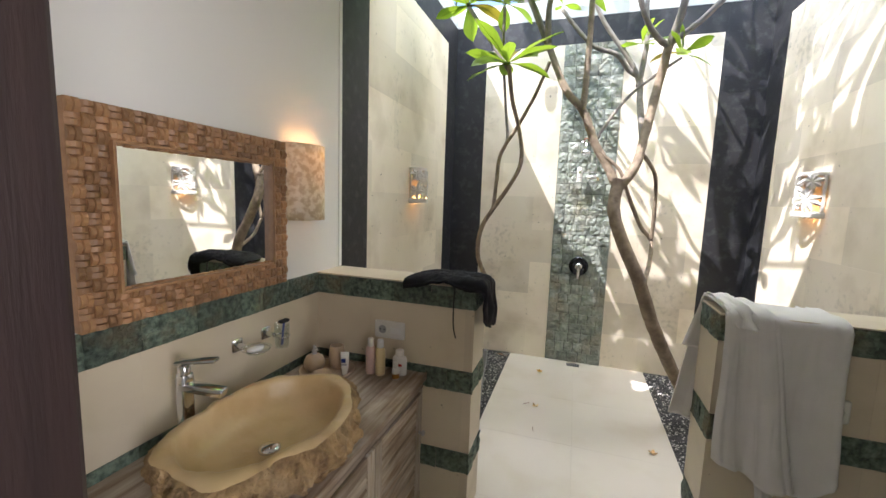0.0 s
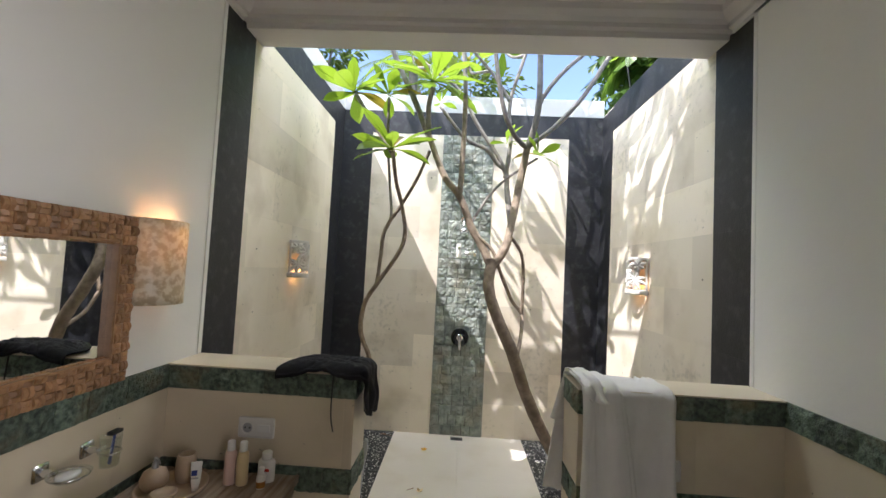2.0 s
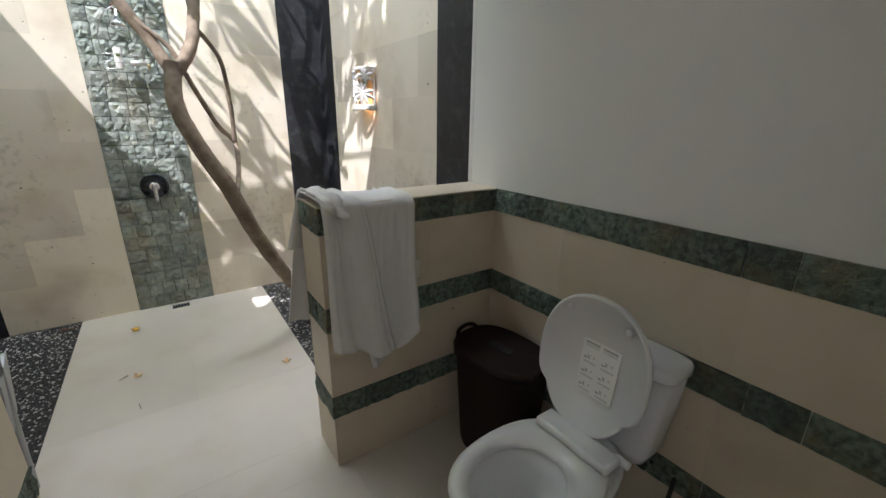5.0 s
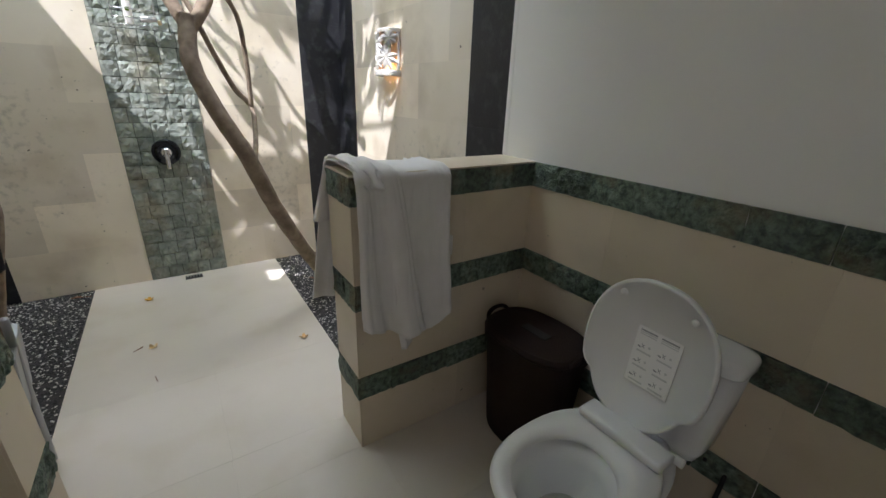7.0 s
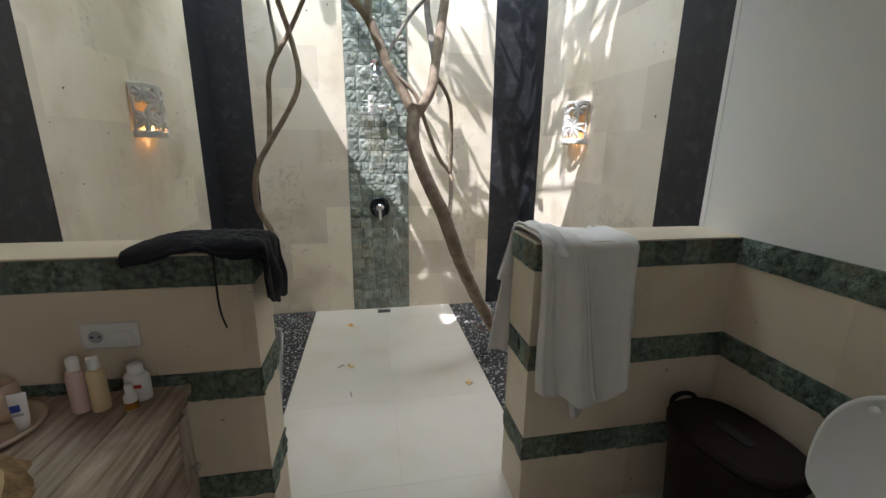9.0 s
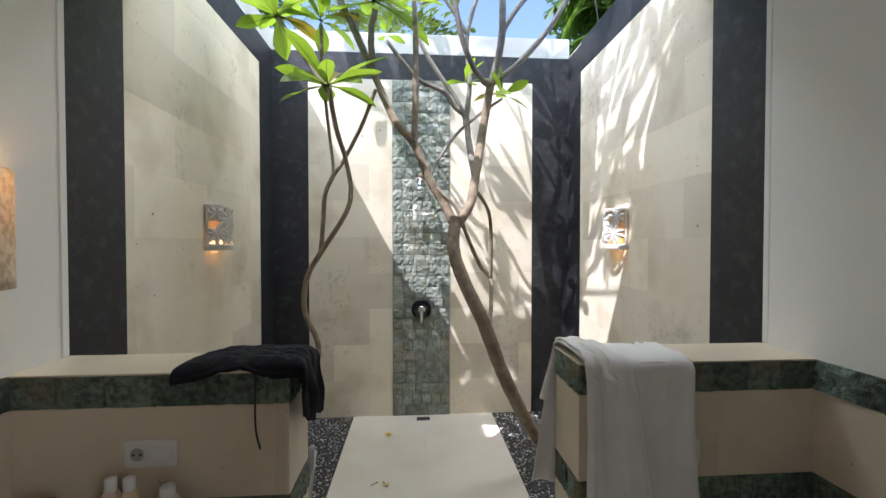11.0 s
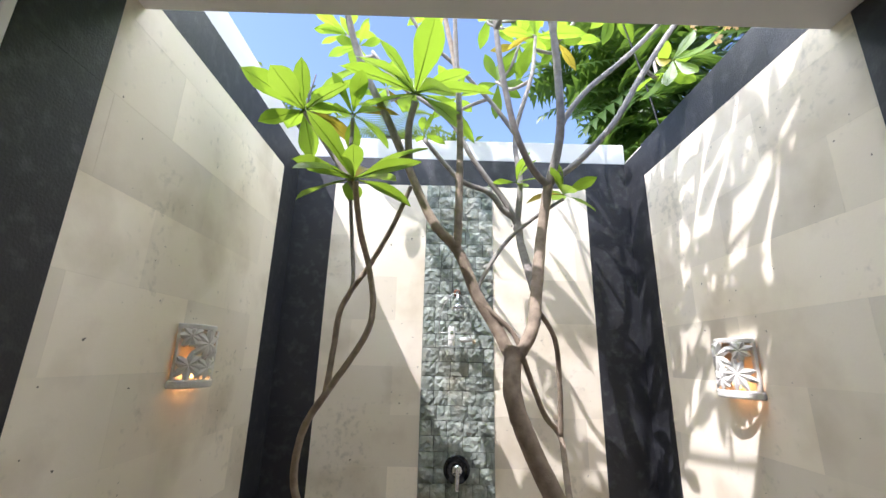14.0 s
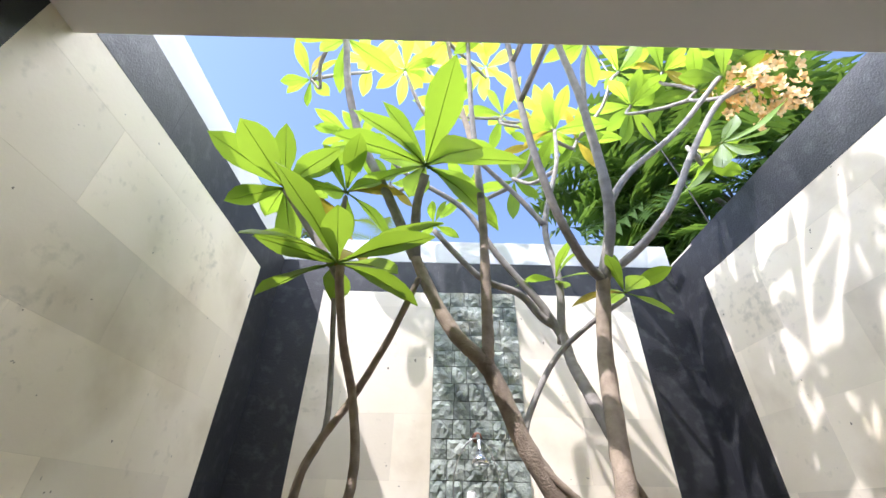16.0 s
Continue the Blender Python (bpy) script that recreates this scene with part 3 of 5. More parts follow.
limb(sapling, [(-0.599, 4.08, 1.80), (-0.56, 4.1, 1.926), (-0.59, 4.15, 2.15), (-0.6, 4.0, 2.5), (-0.6, 3.96, 2.78)], 0.011, 0.012, BARK_GREY, seed=34)
limb(sapling, [(-0.515, 3.8, 2.30), (-0.57, 3.82, 2.39), (-0.65, 3.86, 2.506), (-0.76, 3.91, 2.67), (-0.845, 3.95, 2.797)], 0.015, 0.016, BARK_GREY, seed=35)
for k, (at, count, size, axis) in enumerate((((-0.525, 3.78, 2.35), 12, 1.12, (0, -0.15, 1)), ((-0.848, 3.945, 2.81), 12, 1.2, (-0.25, -0.1, 1)), ((-0.6, 3.955, 2.80), 8, 0.85, (0.1, 0.1, 1)))):
    whorl(sapling, at, count, size, 200 + k, axis, 0.06)

# ---- more materials ----
WOVEN = material("woven_wood_strip", (0.44, 0.245, 0.12), 0.42, (0.29, 0.15, 0.07), 30, fine=160, bump=0.2, vary=0.3, streak=(1, 1, 1))
CHROME = material("chrome", (0.75, 0.76, 0.78), 0.09, (0.68, 0.69, 0.71), 20, bump=0.0, metal=1.0)
# mixer plate chrome: its dark reflection is put into the metal colour
CHROME_DARK_REFLECTION = material("chrome_dark_reflection", (0.07, 0.075, 0.085), 0.1, (0.05, 0.055, 0.06), 20, bump=0.0, metal=1.0)
STEEL = material("brushed_steel", (0.55, 0.55, 0.55), 0.3, (0.45, 0.45, 0.45), 30, bump=0.05, metal=1.0)
MIRROR = material("mirror_glass", (0.90, 0.91, 0.90), 0.015, (0.90, 0.91, 0.90), 2, bump=0.0, metal=1.0)
ONYX = material("honey_stone_inside", (0.74, 0.56, 0.31), 0.36, (0.54, 0.36, 0.17), 7, fine=60, bump=0.12, mix=0.4, stains=(0.36, 0.22, 0.10), stain_scale=7, stain_amount=0.4, specks=0.4)
ONYX_ROUGH = material("honey_stone_rough", (0.56, 0.37, 0.175), 0.75, (0.17, 0.095, 0.04), 22, detail=10.0, fine=90, bump=1.0, mix=0.4, stains=(0.55, 0.42, 0.25), stain_scale=6, stain_amount=0.7, distance=0.02)
WASHED = material("whitewashed_teak", (0.50, 0.42, 0.33), 0.6, (0.21, 0.14, 0.085), 6, fine=30, bump=0.2, vary=0.2, mix=0.4, streak=(9, 0.8, 9),
                  stains=(0.17, 0.10, 0.06), stain_scale=5, stain_amount=0.75)
WASHED_V = material("whitewashed_teak_upright", (0.54, 0.48, 0.40), 0.6, (0.33, 0.25, 0.17), 7, fine=30, bump=0.2, vary=0.12, mix=0.45, streak=(9, 9, 1.0),
                    stains=(0.22, 0.15, 0.10), stain_scale=9, stain_amount=0.5)
GAP_SHADE = material("cabinet_gap_shade", (0.03, 0.022, 0.016), 0.9, bump=0)
TRAVERTINE = material("beige_stone_ware", (0.55, 0.42, 0.30), 0.4, (0.46, 0.34, 0.23), 25, fine=90, bump=0.08)
PLASTIC = material("white_plastic", (0.75, 0.73, 0.68), 0.35, (0.72, 0.70, 0.65), 8, bump=0.0)
PLASTIC_GREY = material("grey_print_and_socket_shade", (0.38, 0.38, 0.38), 0.5, bump=0)
PAPER = material("sticker_paper", (0.88, 0.87, 0.84), 0.4, (0.84, 0.83, 0.80), 8, bump=0.0)
PAPER_GREY = material("pale_grey_print", (0.66, 0.66, 0.64), 0.5, (0.60, 0.60, 0.58), 40, bump=0)
PINK = material("pink_lotion", (0.70, 0.50, 0.43), 0.3, (0.64, 0.45, 0.38), 8, bump=0)
YELLOW = material("yellow_lotion", (0.72, 0.57, 0.32), 0.3, (0.66, 0.51, 0.27), 8, bump=0)
AMBER = material("amber_label", (0.35, 0.15, 0.02), 0.3, (0.30, 0.12, 0.02), 8, bump=0)
RED = material("red_print", (0.55, 0.05, 0.03), 0.4, bump=0)
BLUE = material("blue_plastic", (0.03, 0.06, 0.25), 0.3, bump=0)
PORCELAIN = material("white_porcelain", (0.82, 0.82, 0.81), 0.12, (0.80, 0.80, 0.79), 3, bump=0.0, coat=0.4)
LID = material("white_seat_plastic", (0.78, 0.77, 0.74), 0.28, (0.75, 0.74, 0.71), 3, bump=0.0)
WATERPOOL = material("toilet_water", (0.55, 0.56, 0.55), 0.05, bump=0)
BASKET = material("dark_brown_basket", (0.022, 0.011, 0.007), 0.55, (0.012, 0.006, 0.005), 60, fine=220, bump=0.7, spec=0.2)
TOWEL = material("white_terry", (0.82, 0.795, 0.76), 0.95, (0.76, 0.735, 0.70), 12, fine=480, bump=0.4)
CLOTH = material("dark_navy_cloth", (0.010, 0.010, 0.014), 0.7, (0.016, 0.016, 0.021), 14, fine=300, bump=0.3, spec=0.2)
CARVED = material("carved_white_stone", (0.72, 0.70, 0.65), 0.8, (0.62, 0.59, 0.54), 18, fine=120, bump=0.3)
FLAME = glow("warm_bulb", (1.0, 0.42, 0.10), 4.0)
CAPIZ = leaf_material("capiz_shell", (0.76, 0.71, 0.60), (0.50, 0.41, 0.27), (0.90, 0.78, 0.58), 0.25, 42, 0.16)
DRAINM = material("steel_drain", (0.16, 0.16, 0.17), 0.4, bump=0.05, metal=1.0)
PETAL = material("yellow_petal", (0.75, 0.45, 0.03), 0.5, (0.65, 0.3, 0.02), 40, bump=0)
PETAL_DRY = material("dry_petal", (0.50, 0.36, 0.17), 0.7, (0.36, 0.23, 0.10), 60, bump=0.05)
PETAL_W = material("cream_petal", (0.80, 0.68, 0.40), 0.5, (0.85, 0.45, 0.10), 30, bump=0.05)
GREYPOLE = material("grey_aluminium", (0.40, 0.41, 0.42), 0.35, bump=0.05, metal=0.7)
RUST = material("rusty_pipe", (0.16, 0.06, 0.03), 0.8, bump=0.3)
BLACK = material("black_rubber_and_hole_shade", (0.012, 0.012, 0.013), 0.5, bump=0)
GLASS = bpy.data.materials.new("clear_glass")
GLASS.use_nodes = True
gn, glink = GLASS.node_tree.nodes, GLASS.node_tree.links.new
clear, gloss, blend = gn.new("ShaderNodeBsdfTransparent"), gn.new("ShaderNodeBsdfGlossy"), gn.new("ShaderNodeMixShader")
clear.inputs["Color"].default_value = (0.93, 0.95, 0.94, 1)
gloss.inputs["Roughness"].default_value = 0.03
blend.inputs[0].default_value = 0.1
glink(clear.outputs[0], blend.inputs[1]), glink(gloss.outputs[0], blend.inputs[2])
glink(blend.outputs[0], gn["Material Output"].inputs["Surface"])


def warm_lamp(name, at, watts, radius):
    data = bpy.data.lights.new(name, "POINT")
    data.energy, data.shadow_soft_size, data.color = watts, radius, (1.0, 0.56, 0.24)
    lamp = new(name, data)
    lamp.location = at
    return lamp


# ---- vanity side ----
# whitewashed cabinet: top, body, two louvred doors
cabinet = thing("vanity_cabinet", (0, 0, 0), "whitewashed teak vanity cabinet with louvred doors under the basin", "cabinet")
CT = 0.685
for k in range(5):
    x0 = XL + 0.012 + k * 0.1145
    part("top_board", box((x0, 1.33, CT - 0.028), (x0 + 0.1135, YF - 0.002, CT), 0.003), WASHED, cabinet)
# solid body coloured near-black for the shade behind the louvres
part("body", box((XL + 0.012, 1.35, 0.05), (-0.668, YF - 0.012, CT - 0.03), 0.002), GAP_SHADE, cabinet)
part("face_rail", box((-0.668, 1.35, CT - 0.075), (-0.650, YF - 0.004, CT - 0.029), 0.002), WASHED, cabinet)
part("face_rail", box((-0.668, 1.35, 0.05), (-0.650, YF - 0.004, 0.10), 0.002), WASHED, cabinet)
for y0 in (1.355, 2.715):
    part("leg", box((-0.700, y0 - 0.02, 0.0), (-0.652, y0 + 0.015, CT - 0.03), 0.003), WASHED_V, cabinet)
door_edges = (1.375, 1.81, 2.255, 2.695)
for y0, y1 in zip(door_edges, door_edges[1:]):
    a, b, z0, z1 = y0 + 0.003, y1 - 0.003, 0.105, CT - 0.08
    door = part("door", box((-0.662, a, z0), (-0.642, a + 0.05, z1), 0.003), WASHED_V, cabinet)
    part("stile", box((-0.662, b - 0.05, z0), (-0.642, b, z1), 0.003), WASHED_V, door)
    part("rail", box((-0.662, a + 0.051, z1 - 0.05), (-0.643, b - 0.051, z1), 0.003), WASHED, door)
    part("rail", box((-0.662, a + 0.051, z0), (-0.643, b - 0.051, z0 + 0.05), 0.003), WASHED, door)
    z = z0 + 0.055
    while z < z1 - 0.06:
        bm = box((-0.004, a + 0.052, -0.013), (0.003, b - 0.052, 0.013), 0.001)
        bmesh.ops.transform(bm, matrix=pose(-0.652, 0, z + 0.01, 0, -38, 0), verts=bm.verts[:])
        part("slat", bm, WASHED, door)
        z += 0.019
    piece = part("knob", lathe([(0, 0), (0.007, 0.001), (0.006, 0.012), (0.012, 0.018), (0.011, 0.026), (0, 0.03)], 14), STEEL, door, "small dark metal knob")
    piece.matrix_basis = pose(-0.642, b - 0.025, 0.43, 0, 90, 0)

# stone basin: a shell that is blunt at one end and narrow at the other
RIM_ANGLE = (0, 12, 46, 63, 80, 90, 107, 133, 155, 195, 220, 244, 261, 285, 294, 305, 323, 344, 360)
RIM_RADIUS = (0.229, 0.236, 0.263, 0.294, 0.331, 0.311, 0.278, 0.256, 0.201, 0.191, 0.228, 0.266, 0.249, 0.275, 0.284, 0.250, 0.207, 0.223, 0.229)


def basin():
    root = thing("stone_basin", (-0.860, 1.960, CT), "honey-coloured petrified stone vessel basin with a rough outer face", "basin")
    n = 120
    raw = [float(np.interp(360 * k / n, RIM_ANGLE, RIM_RADIUS)) for k in range(n)]
    outer, inner = [], []
    for k in range(n):
        a = 2 * math.pi * k / n
        c, s = math.cos(a), math.sin(a)
        r = (raw[k - 1] + 2 * raw[k] + raw[(k + 1) % n]) / 4
        soft = sum(raw[(k + j) % n] for j in range(-9, 10)) / 19
        r *= 1 + 0.022 * noise.noise((c * 6, s * 6, 2.0)) + 0.012 * noise.noise((c * 15, s * 15, 5.0))
        outer.append((c, s, r))
        # the hollow is a smoother oval; the lip is thickest at the near end and along the front
        lip = 0.022 + 0.016 * max(0.0, -s) + 0.018 * max(0.0, c)
        inner.append(min(r - 0.012, soft - lip))

    def rim_z(c, s):
        return 0.138 + 0.006 * s + 0.004 * noise.noise((c * 3, s * 3, 1.0))
    bm = bmesh.new()
    rings = []
    for depth, (f, zf) in enumerate(((None, 0.985), (None, 1.0), (1.03, 1.005), (1.0, 0.985), (0.975, 0.90), (0.93, 0.66), (0.85, 0.46), (0.70, 0.34), (0.45, 0.29), (0.2, 0.275), (0.06, 0.27))):
        ring = []
        for k, (c, s, r) in enumerate(outer):
            rr = (r if depth == 0 else r * 0.965 + inner[k] * 0.035) if f is None else inner[k] * f
            wob = (0.005 if depth < 4 else 0.002) * noise.noise((c * 7, s * 7, depth * 0.3)) if depth < 7 else 0
            ring.append(bm.verts.new((c * rr, s * rr, rim_z(c, s) * zf + wob)))
        rings.append(ring)
    for a, b in zip(rings, rings[1:]):
        for k in range(n):
            bm.faces.new((a[k], a[(k + 1) % n], b[(k + 1) % n], b[k]))
    bm.faces.new(rings[-1])
    part("bowl", bm, ONYX, root, "smooth honey-coloured hollow", smooth=True)
    bm = bmesh.new()
    rings = []
    for j in range(19):
        t = j / 18
        ring = []
        for k, (c, s, r) in enumerate(outer):
            front = 0.5 + 0.5 * c
            rr = r * (1.0 + (0.07 + 0.10 * front) * math.sin(min(1.0, t * 1.35) * 2.4) - 0.24 * t * t)
            crack = abs(noise.noise((c * 7 + 0.6 * t, s * 7, t * 1.2)))
            d = 0.030 * noise.noise((c * 3.2, s * 3.2, t * 2.0)) + 0.016 * noise.noise((c * 12, s * 12, t * 6)) + 0.007 * noise.noise((c * 30, s * 30, t * 14)) - 0.026 * front * max(0.0, 0.22 - crack) / 0.22
            d = max(d * min(1.0, 0.12 + j * 0.4), -0.010 - 0.016 * front)
            ring.append(bm.verts.new((c * (rr + d), s * (rr + d), rim_z(c, s) * 0.985 * (1 - t) + (0.005 * noise.noise((c * 7, s * 7, 0.0)) if j == 0 else 0))))
        rings.append(ring)
    for a, b in zip(rings, rings[1:]):
        for k in range(n):
            bm.faces.new((b[k], b[(k + 1) % n], a[(k + 1) % n], a[k]))
    bm.faces.new(rings[-1][::-1])
    part("rough_flank", bm, ONYX_ROUGH, root, "rough bark-like stone flank")
    part("drain", lathe([(0, 0.012), (0.022, 0.012), (0.030, 0.008), (0.032, 0.003), (0.032, 0)], 24, (0.015, 0.02, 0.036)), CHROME, root, "chrome pop-up drain", smooth=True)


basin()

# tall chrome faucet
faucet = thing("basin_faucet", (-1.10, 1.925, CT), "tall chrome single-lever basin faucet", "faucet")
faucet.scale = (1, 1, 1.08)
part("base", lathe([(0, 0), (0.028, 0), (0.028, 0.006), (0.022, 0.009)], 24), CHROME, faucet, smooth=True)
part("column", box((-0.019, -0.019, 0.006), (0.019, 0.019, 0.232), 0.009, 3), CHROME, faucet, smooth=True)
bm = bmesh.new()
add_box(bm, (-0.015, -0.020, -0.011), (0.115, 0.020, 0.011), 0.006, 3)
bmesh.ops.transform(bm, matrix=pose(0.005, 0.0, 0.195, 0, 8, 18), verts=bm.verts[:])
part("spout", bm, CHROME, faucet, smooth=True)
part("cartridge", lathe([(0.017, 0), (0.017, 0.02), (0.013, 0.026), (0, 0.026)], 20, (0, 0, 0.228)), CHROME, faucet, smooth=True)
bm = bmesh.new()
add_box(bm, (-0.022, -0.017, -0.005), (0.095, 0.017, 0.005), 0.004, 3)
bmesh.ops.transform(bm, matrix=pose(0.0, 0.0, 0.262, 0, -4, 22), verts=bm.verts[:])
part("lever", bm, CHROME, faucet, smooth=True)


def wall_rosette(root):
    part("plate", box((0.0, -0.024, -0.024), (0.012, 0.024, 0.024), 0.007, 3), CHROME, root, smooth=True)
    bm = lathe([(0.012, 0), (0.010, 0.018), (0.007, 0.03), (0.007, 0.042), (0, 0.042)], 16)
    bmesh.ops.transform(bm, matrix=pose(0.012, 0, 0, 0, 90, 0), verts=bm.verts[:])
    part("arm", bm, CHROME, root, smooth=True)


soap = thing("soap_dish", (XL + 0.008, 2.220, 0.902), "chrome wall soap dish with clear glass tray", "soap dish")
wall_rosette(soap)
part("dish", lathe([(0.0, -0.004), (0.03, -0.003), (0.05, 0.012), (0.053, 0.018), (0.049, 0.015), (0.03, 0.001), (0.0, 0.0)], 28, (0.093, 0.0, -0.012)), GLASS, soap, "clear glass dish", smooth=True)
part("soap_bar", lathe([(0, 0), (0.02, 0.0), (0.026, 0.006), (0.024, 0.014), (0, 0.017)], 20, (0.09, 0, -0.008), (1, 1.3)), PORCELAIN, soap, "small white soap bar", smooth=True)
part("ring", add_tube(bmesh.new(), [Vector((0.093 + 0.046 * math.cos(a), 0.046 * math.sin(a), 0.0)) for a in np.linspace(0, 2 * math.pi, 28)], [0.0025, 0.0025], 6), CHROME, soap, smooth=True)
tumbler = thing("tumbler_holder", (XL + 0.008, 2.365, 0.905), "chrome wall holder with a clear glass tumbler", "tumbler")
wall_rosette(tumbler)
part("tumbler", lathe([(0, -0.045), (0.026, -0.045), (0.03, 0.05), (0.028, 0.05), (0.024, -0.041), (0, -0.041)], 24, (0.085, 0, 0.0)), GLASS, tumbler, "clear glass tumbler", smooth=True)
part("ring", add_tube(bmesh.new(), [Vector((0.085 + 0.03 * math.cos(a), 0.03 * math.sin(a), 0.0)) for a in np.linspace(0, 2 * math.pi, 28)], [0.0028, 0.0028], 6), CHROME, tumbler, smooth=True)
razor = thing("razor", (XL + 0.093, 2.365, 0.866), "dark blue safety razor standing in the glass tumbler", "razor")
part("handle", add_tube(bmesh.new(), [Vector((0, 0, 0)), Vector((0.002, 0.004, 0.05)), Vector((0.004, 0.008, 0.095))], [0.005, 0.004], 8), BLUE, razor, smooth=True)
part("head", box((-0.008, -0.012, 0.092), (0.014, 0.030, 0.103), 0.002), BLACK, razor)

# mirror with a woven wood frame
MY0, MY1, MZ0, MZ1, MW = 1.726, 2.478, 1.099, 1.675, 0.096
mirror = thing("wall_mirror", (XL, 0, 0), "wall mirror in a wide frame of woven brown wood strips", "mirror")
part("backing", box((0.001, MY0, MZ0), (0.022, MY1, MZ1), 0.002), WOVEN, mirror)
part("glass", box((0.0225, MY0 + MW - 0.006, MZ0 + MW - 0.006), (0.0245, MY1 - MW + 0.006, MZ1 - MW + 0.006)), MIRROR, mirror, "silvered mirror glass")
for lo, hi in (((0.0235, MY0 + MW - 0.008, MZ0 + MW - 0.008), (0.047, MY0 + MW, MZ1 - MW + 0.008)), ((0.0235, MY1 - MW, MZ0 + MW - 0.008), (0.047, MY1 - MW + 0.008, MZ1 - MW + 0.008)),
               ((0.0235, MY0 + MW, MZ0 + MW - 0.008), (0.047, MY1 - MW, MZ0 + MW)), ((0.0235, MY0 + MW, MZ1 - MW), (0.047, MY1 - MW, MZ1 - MW + 0.008))):
    part("inner_lip", box(lo, hi, 0.001), WOVEN, mirror)


def woven_mesh(variant):
    rnd = random.Random(variant)
    bm = bmesh.new()
    for k in (-0.25, 0.25):
        w, n = 0.235, 5
        k += rnd.uniform(-0.02, 0.02)
        rows = []
        for i in range(n + 1):
            t = i / n - 0.5
            h = 0.009 * (1 - (2 * t) ** 2) + 0.002 + rnd.uniform(0, 0.002)
            rows.append([bm.verts.new((t * 1.04, k - w, h - 0.003)), bm.verts.new((t * 1.04, k - w * 0.8, h)), bm.verts.new((t * 1.04, k + w * 0.8, h)), bm.verts.new((t * 1.04, k + w, h - 0.003))])
        for a, b in zip(rows, rows[1:]):
            for j in range(3):
                bm.faces.new((a[j], b[j], b[j + 1], a[j + 1]))
        for j in (0, 3):
            low = [bm.verts.new((r[j].co.x, r[j].co.y, -0.002)) for r in rows]
            for i in range(n):
                bm.faces.new((rows[i][j], rows[i + 1][j], low[i + 1], low[i]))
    bmesh.ops.recalc_face_normals(bm, faces=bm.faces[:])
    me = bpy.data.meshes.new("woven_strip")
    bm.to_mesh(me)
    bm.free()
    me.materials.append(WOVEN)
    return me


woven = [woven_mesh(v) for v in range(5)]
ny, nz = 24, 17
cy, cz = (MY1 - MY0) / ny, (MZ1 - MZ0) / nz
rnd = random.Random(5)
for i in range(ny):
    for j in range(nz):
        if 3 <= i < ny - 3 and 3 <= j < nz - 3:
            continue
        o = (0.024, MY0 + (i + 0.5) * cy, MZ0 + (j + 0.5) * cz)
        if (i + j) % 2:
            lay("woven_strip", rnd.choice(woven), mirror, o, Y, Z, (cy, cz))
        else:
            lay("woven_strip", rnd.choice(woven), mirror, o, Z, -Y, (cz, cy))

# half-round shell lamp beside the mirror
lamp = thing("wall_lamp", (XL, 2.600, 1.357), "half-round capiz shell wall lamp glowing warm", "wall lamp")
bm = bmesh.new()
cols = []
for k in range(19):
    a = math.pi * k / 18
    cols.append([bm.verts.new((0.002 + 0.100 * math.sin(a), -0.118 * math.cos(a), z)) for z in np.linspace(0, 0.322, 9)])
for a, b in zip(cols, cols[1:]):
    for j in range(8):
        bm.faces.new((a[j], b[j], b[j + 1], a[j + 1]))
shade = part("shade", bm, CAPIZ, lamp, "mottled capiz shell shade", smooth=True)
solid = shade.modifiers.new("thick", "SOLIDIFY")
solid.thickness = 0.003
part("bulb", lathe([(0, 0), (0.012, 0.004), (0.02, 0.03), (0.016, 0.05), (0.008, 0.06), (0, 0.062)], 16, (0.05, 0.03, 0.17)), FLAME, lamp, smooth=True)
part("bracket", box((0.0, -0.02, 0.12), (0.05, 0.02, 0.165), 0.004), PLASTIC, lamp)
warm_lamp("shell_lamp_light", (XL + 0.055, 2.635, 1.64), 0.22, 0.02)

# tray with toiletries
tray = thing("stone_tray", (-1.04, 2.555, CT), "round beige stone tray on the vanity", "tray")
part("tray_body", lathe([(0, 0), (0.10, 0), (0.118, 0.012), (0.120, 0.022), (0.112, 0.022), (0.098, 0.008), (0, 0.007)], 40), TRAVERTINE, tray, smooth=True)
pump = thing("soap_dispenser", (-1.100, 2.545, CT + 0.008), "round beige stone soap dispenser with a metal pump", "soap dispenser")
part("pot", lathe([(0, 0), (0.03, 0), (0.044, 0.02), (0.046, 0.04), (0.036, 0.064), (0.018, 0.075), (0, 0.076)], 28), TRAVERTINE, pump, smooth=True)
part("pump_head", lathe([(0.011, 0.07), (0.011, 0.092), (0.006, 0.094), (0.006, 0.112), (0, 0.113)], 16), STEEL, pump, smooth=True)
part("nozzle", add_tube(bmesh.new(), [Vector((0, 0, 0.108)), Vector((0.02, -0.012, 0.108)), Vector((0.032, -0.02, 0.102))], [0.004, 0.003], 8), STEEL, pump, smooth=True)
cup = thing("stone_cup", (-1.030, 2.615, CT + 0.008), "beige stone toothbrush cup on the tray", "cup")
part("cup_body", lathe([(0, 0), (0.03, 0), (0.036, 0.03), (0.035, 0.07), (0.031, 0.10), (0.026, 0.10), (0.029, 0.06), (0.026, 0.01), (0, 0.01)], 28), TRAVERTINE, cup, smooth=True)
bowl = thing("stone_dish", (-1.030, 2.500, CT + 0.008), "small shallow beige stone dish on the tray", "dish")
part("dish_body", lathe([(0, 0), (0.034, 0), (0.042, 0.010), (0.042, 0.018), (0.037, 0.018), (0.03, 0.008), (0, 0.006)], 28), TRAVERTINE, bowl, smooth=True)
tube = thing("cream_tube", (-0.955, 2.560, CT + 0.008), "white cream tube standing on its cap", "tube", rz=20)
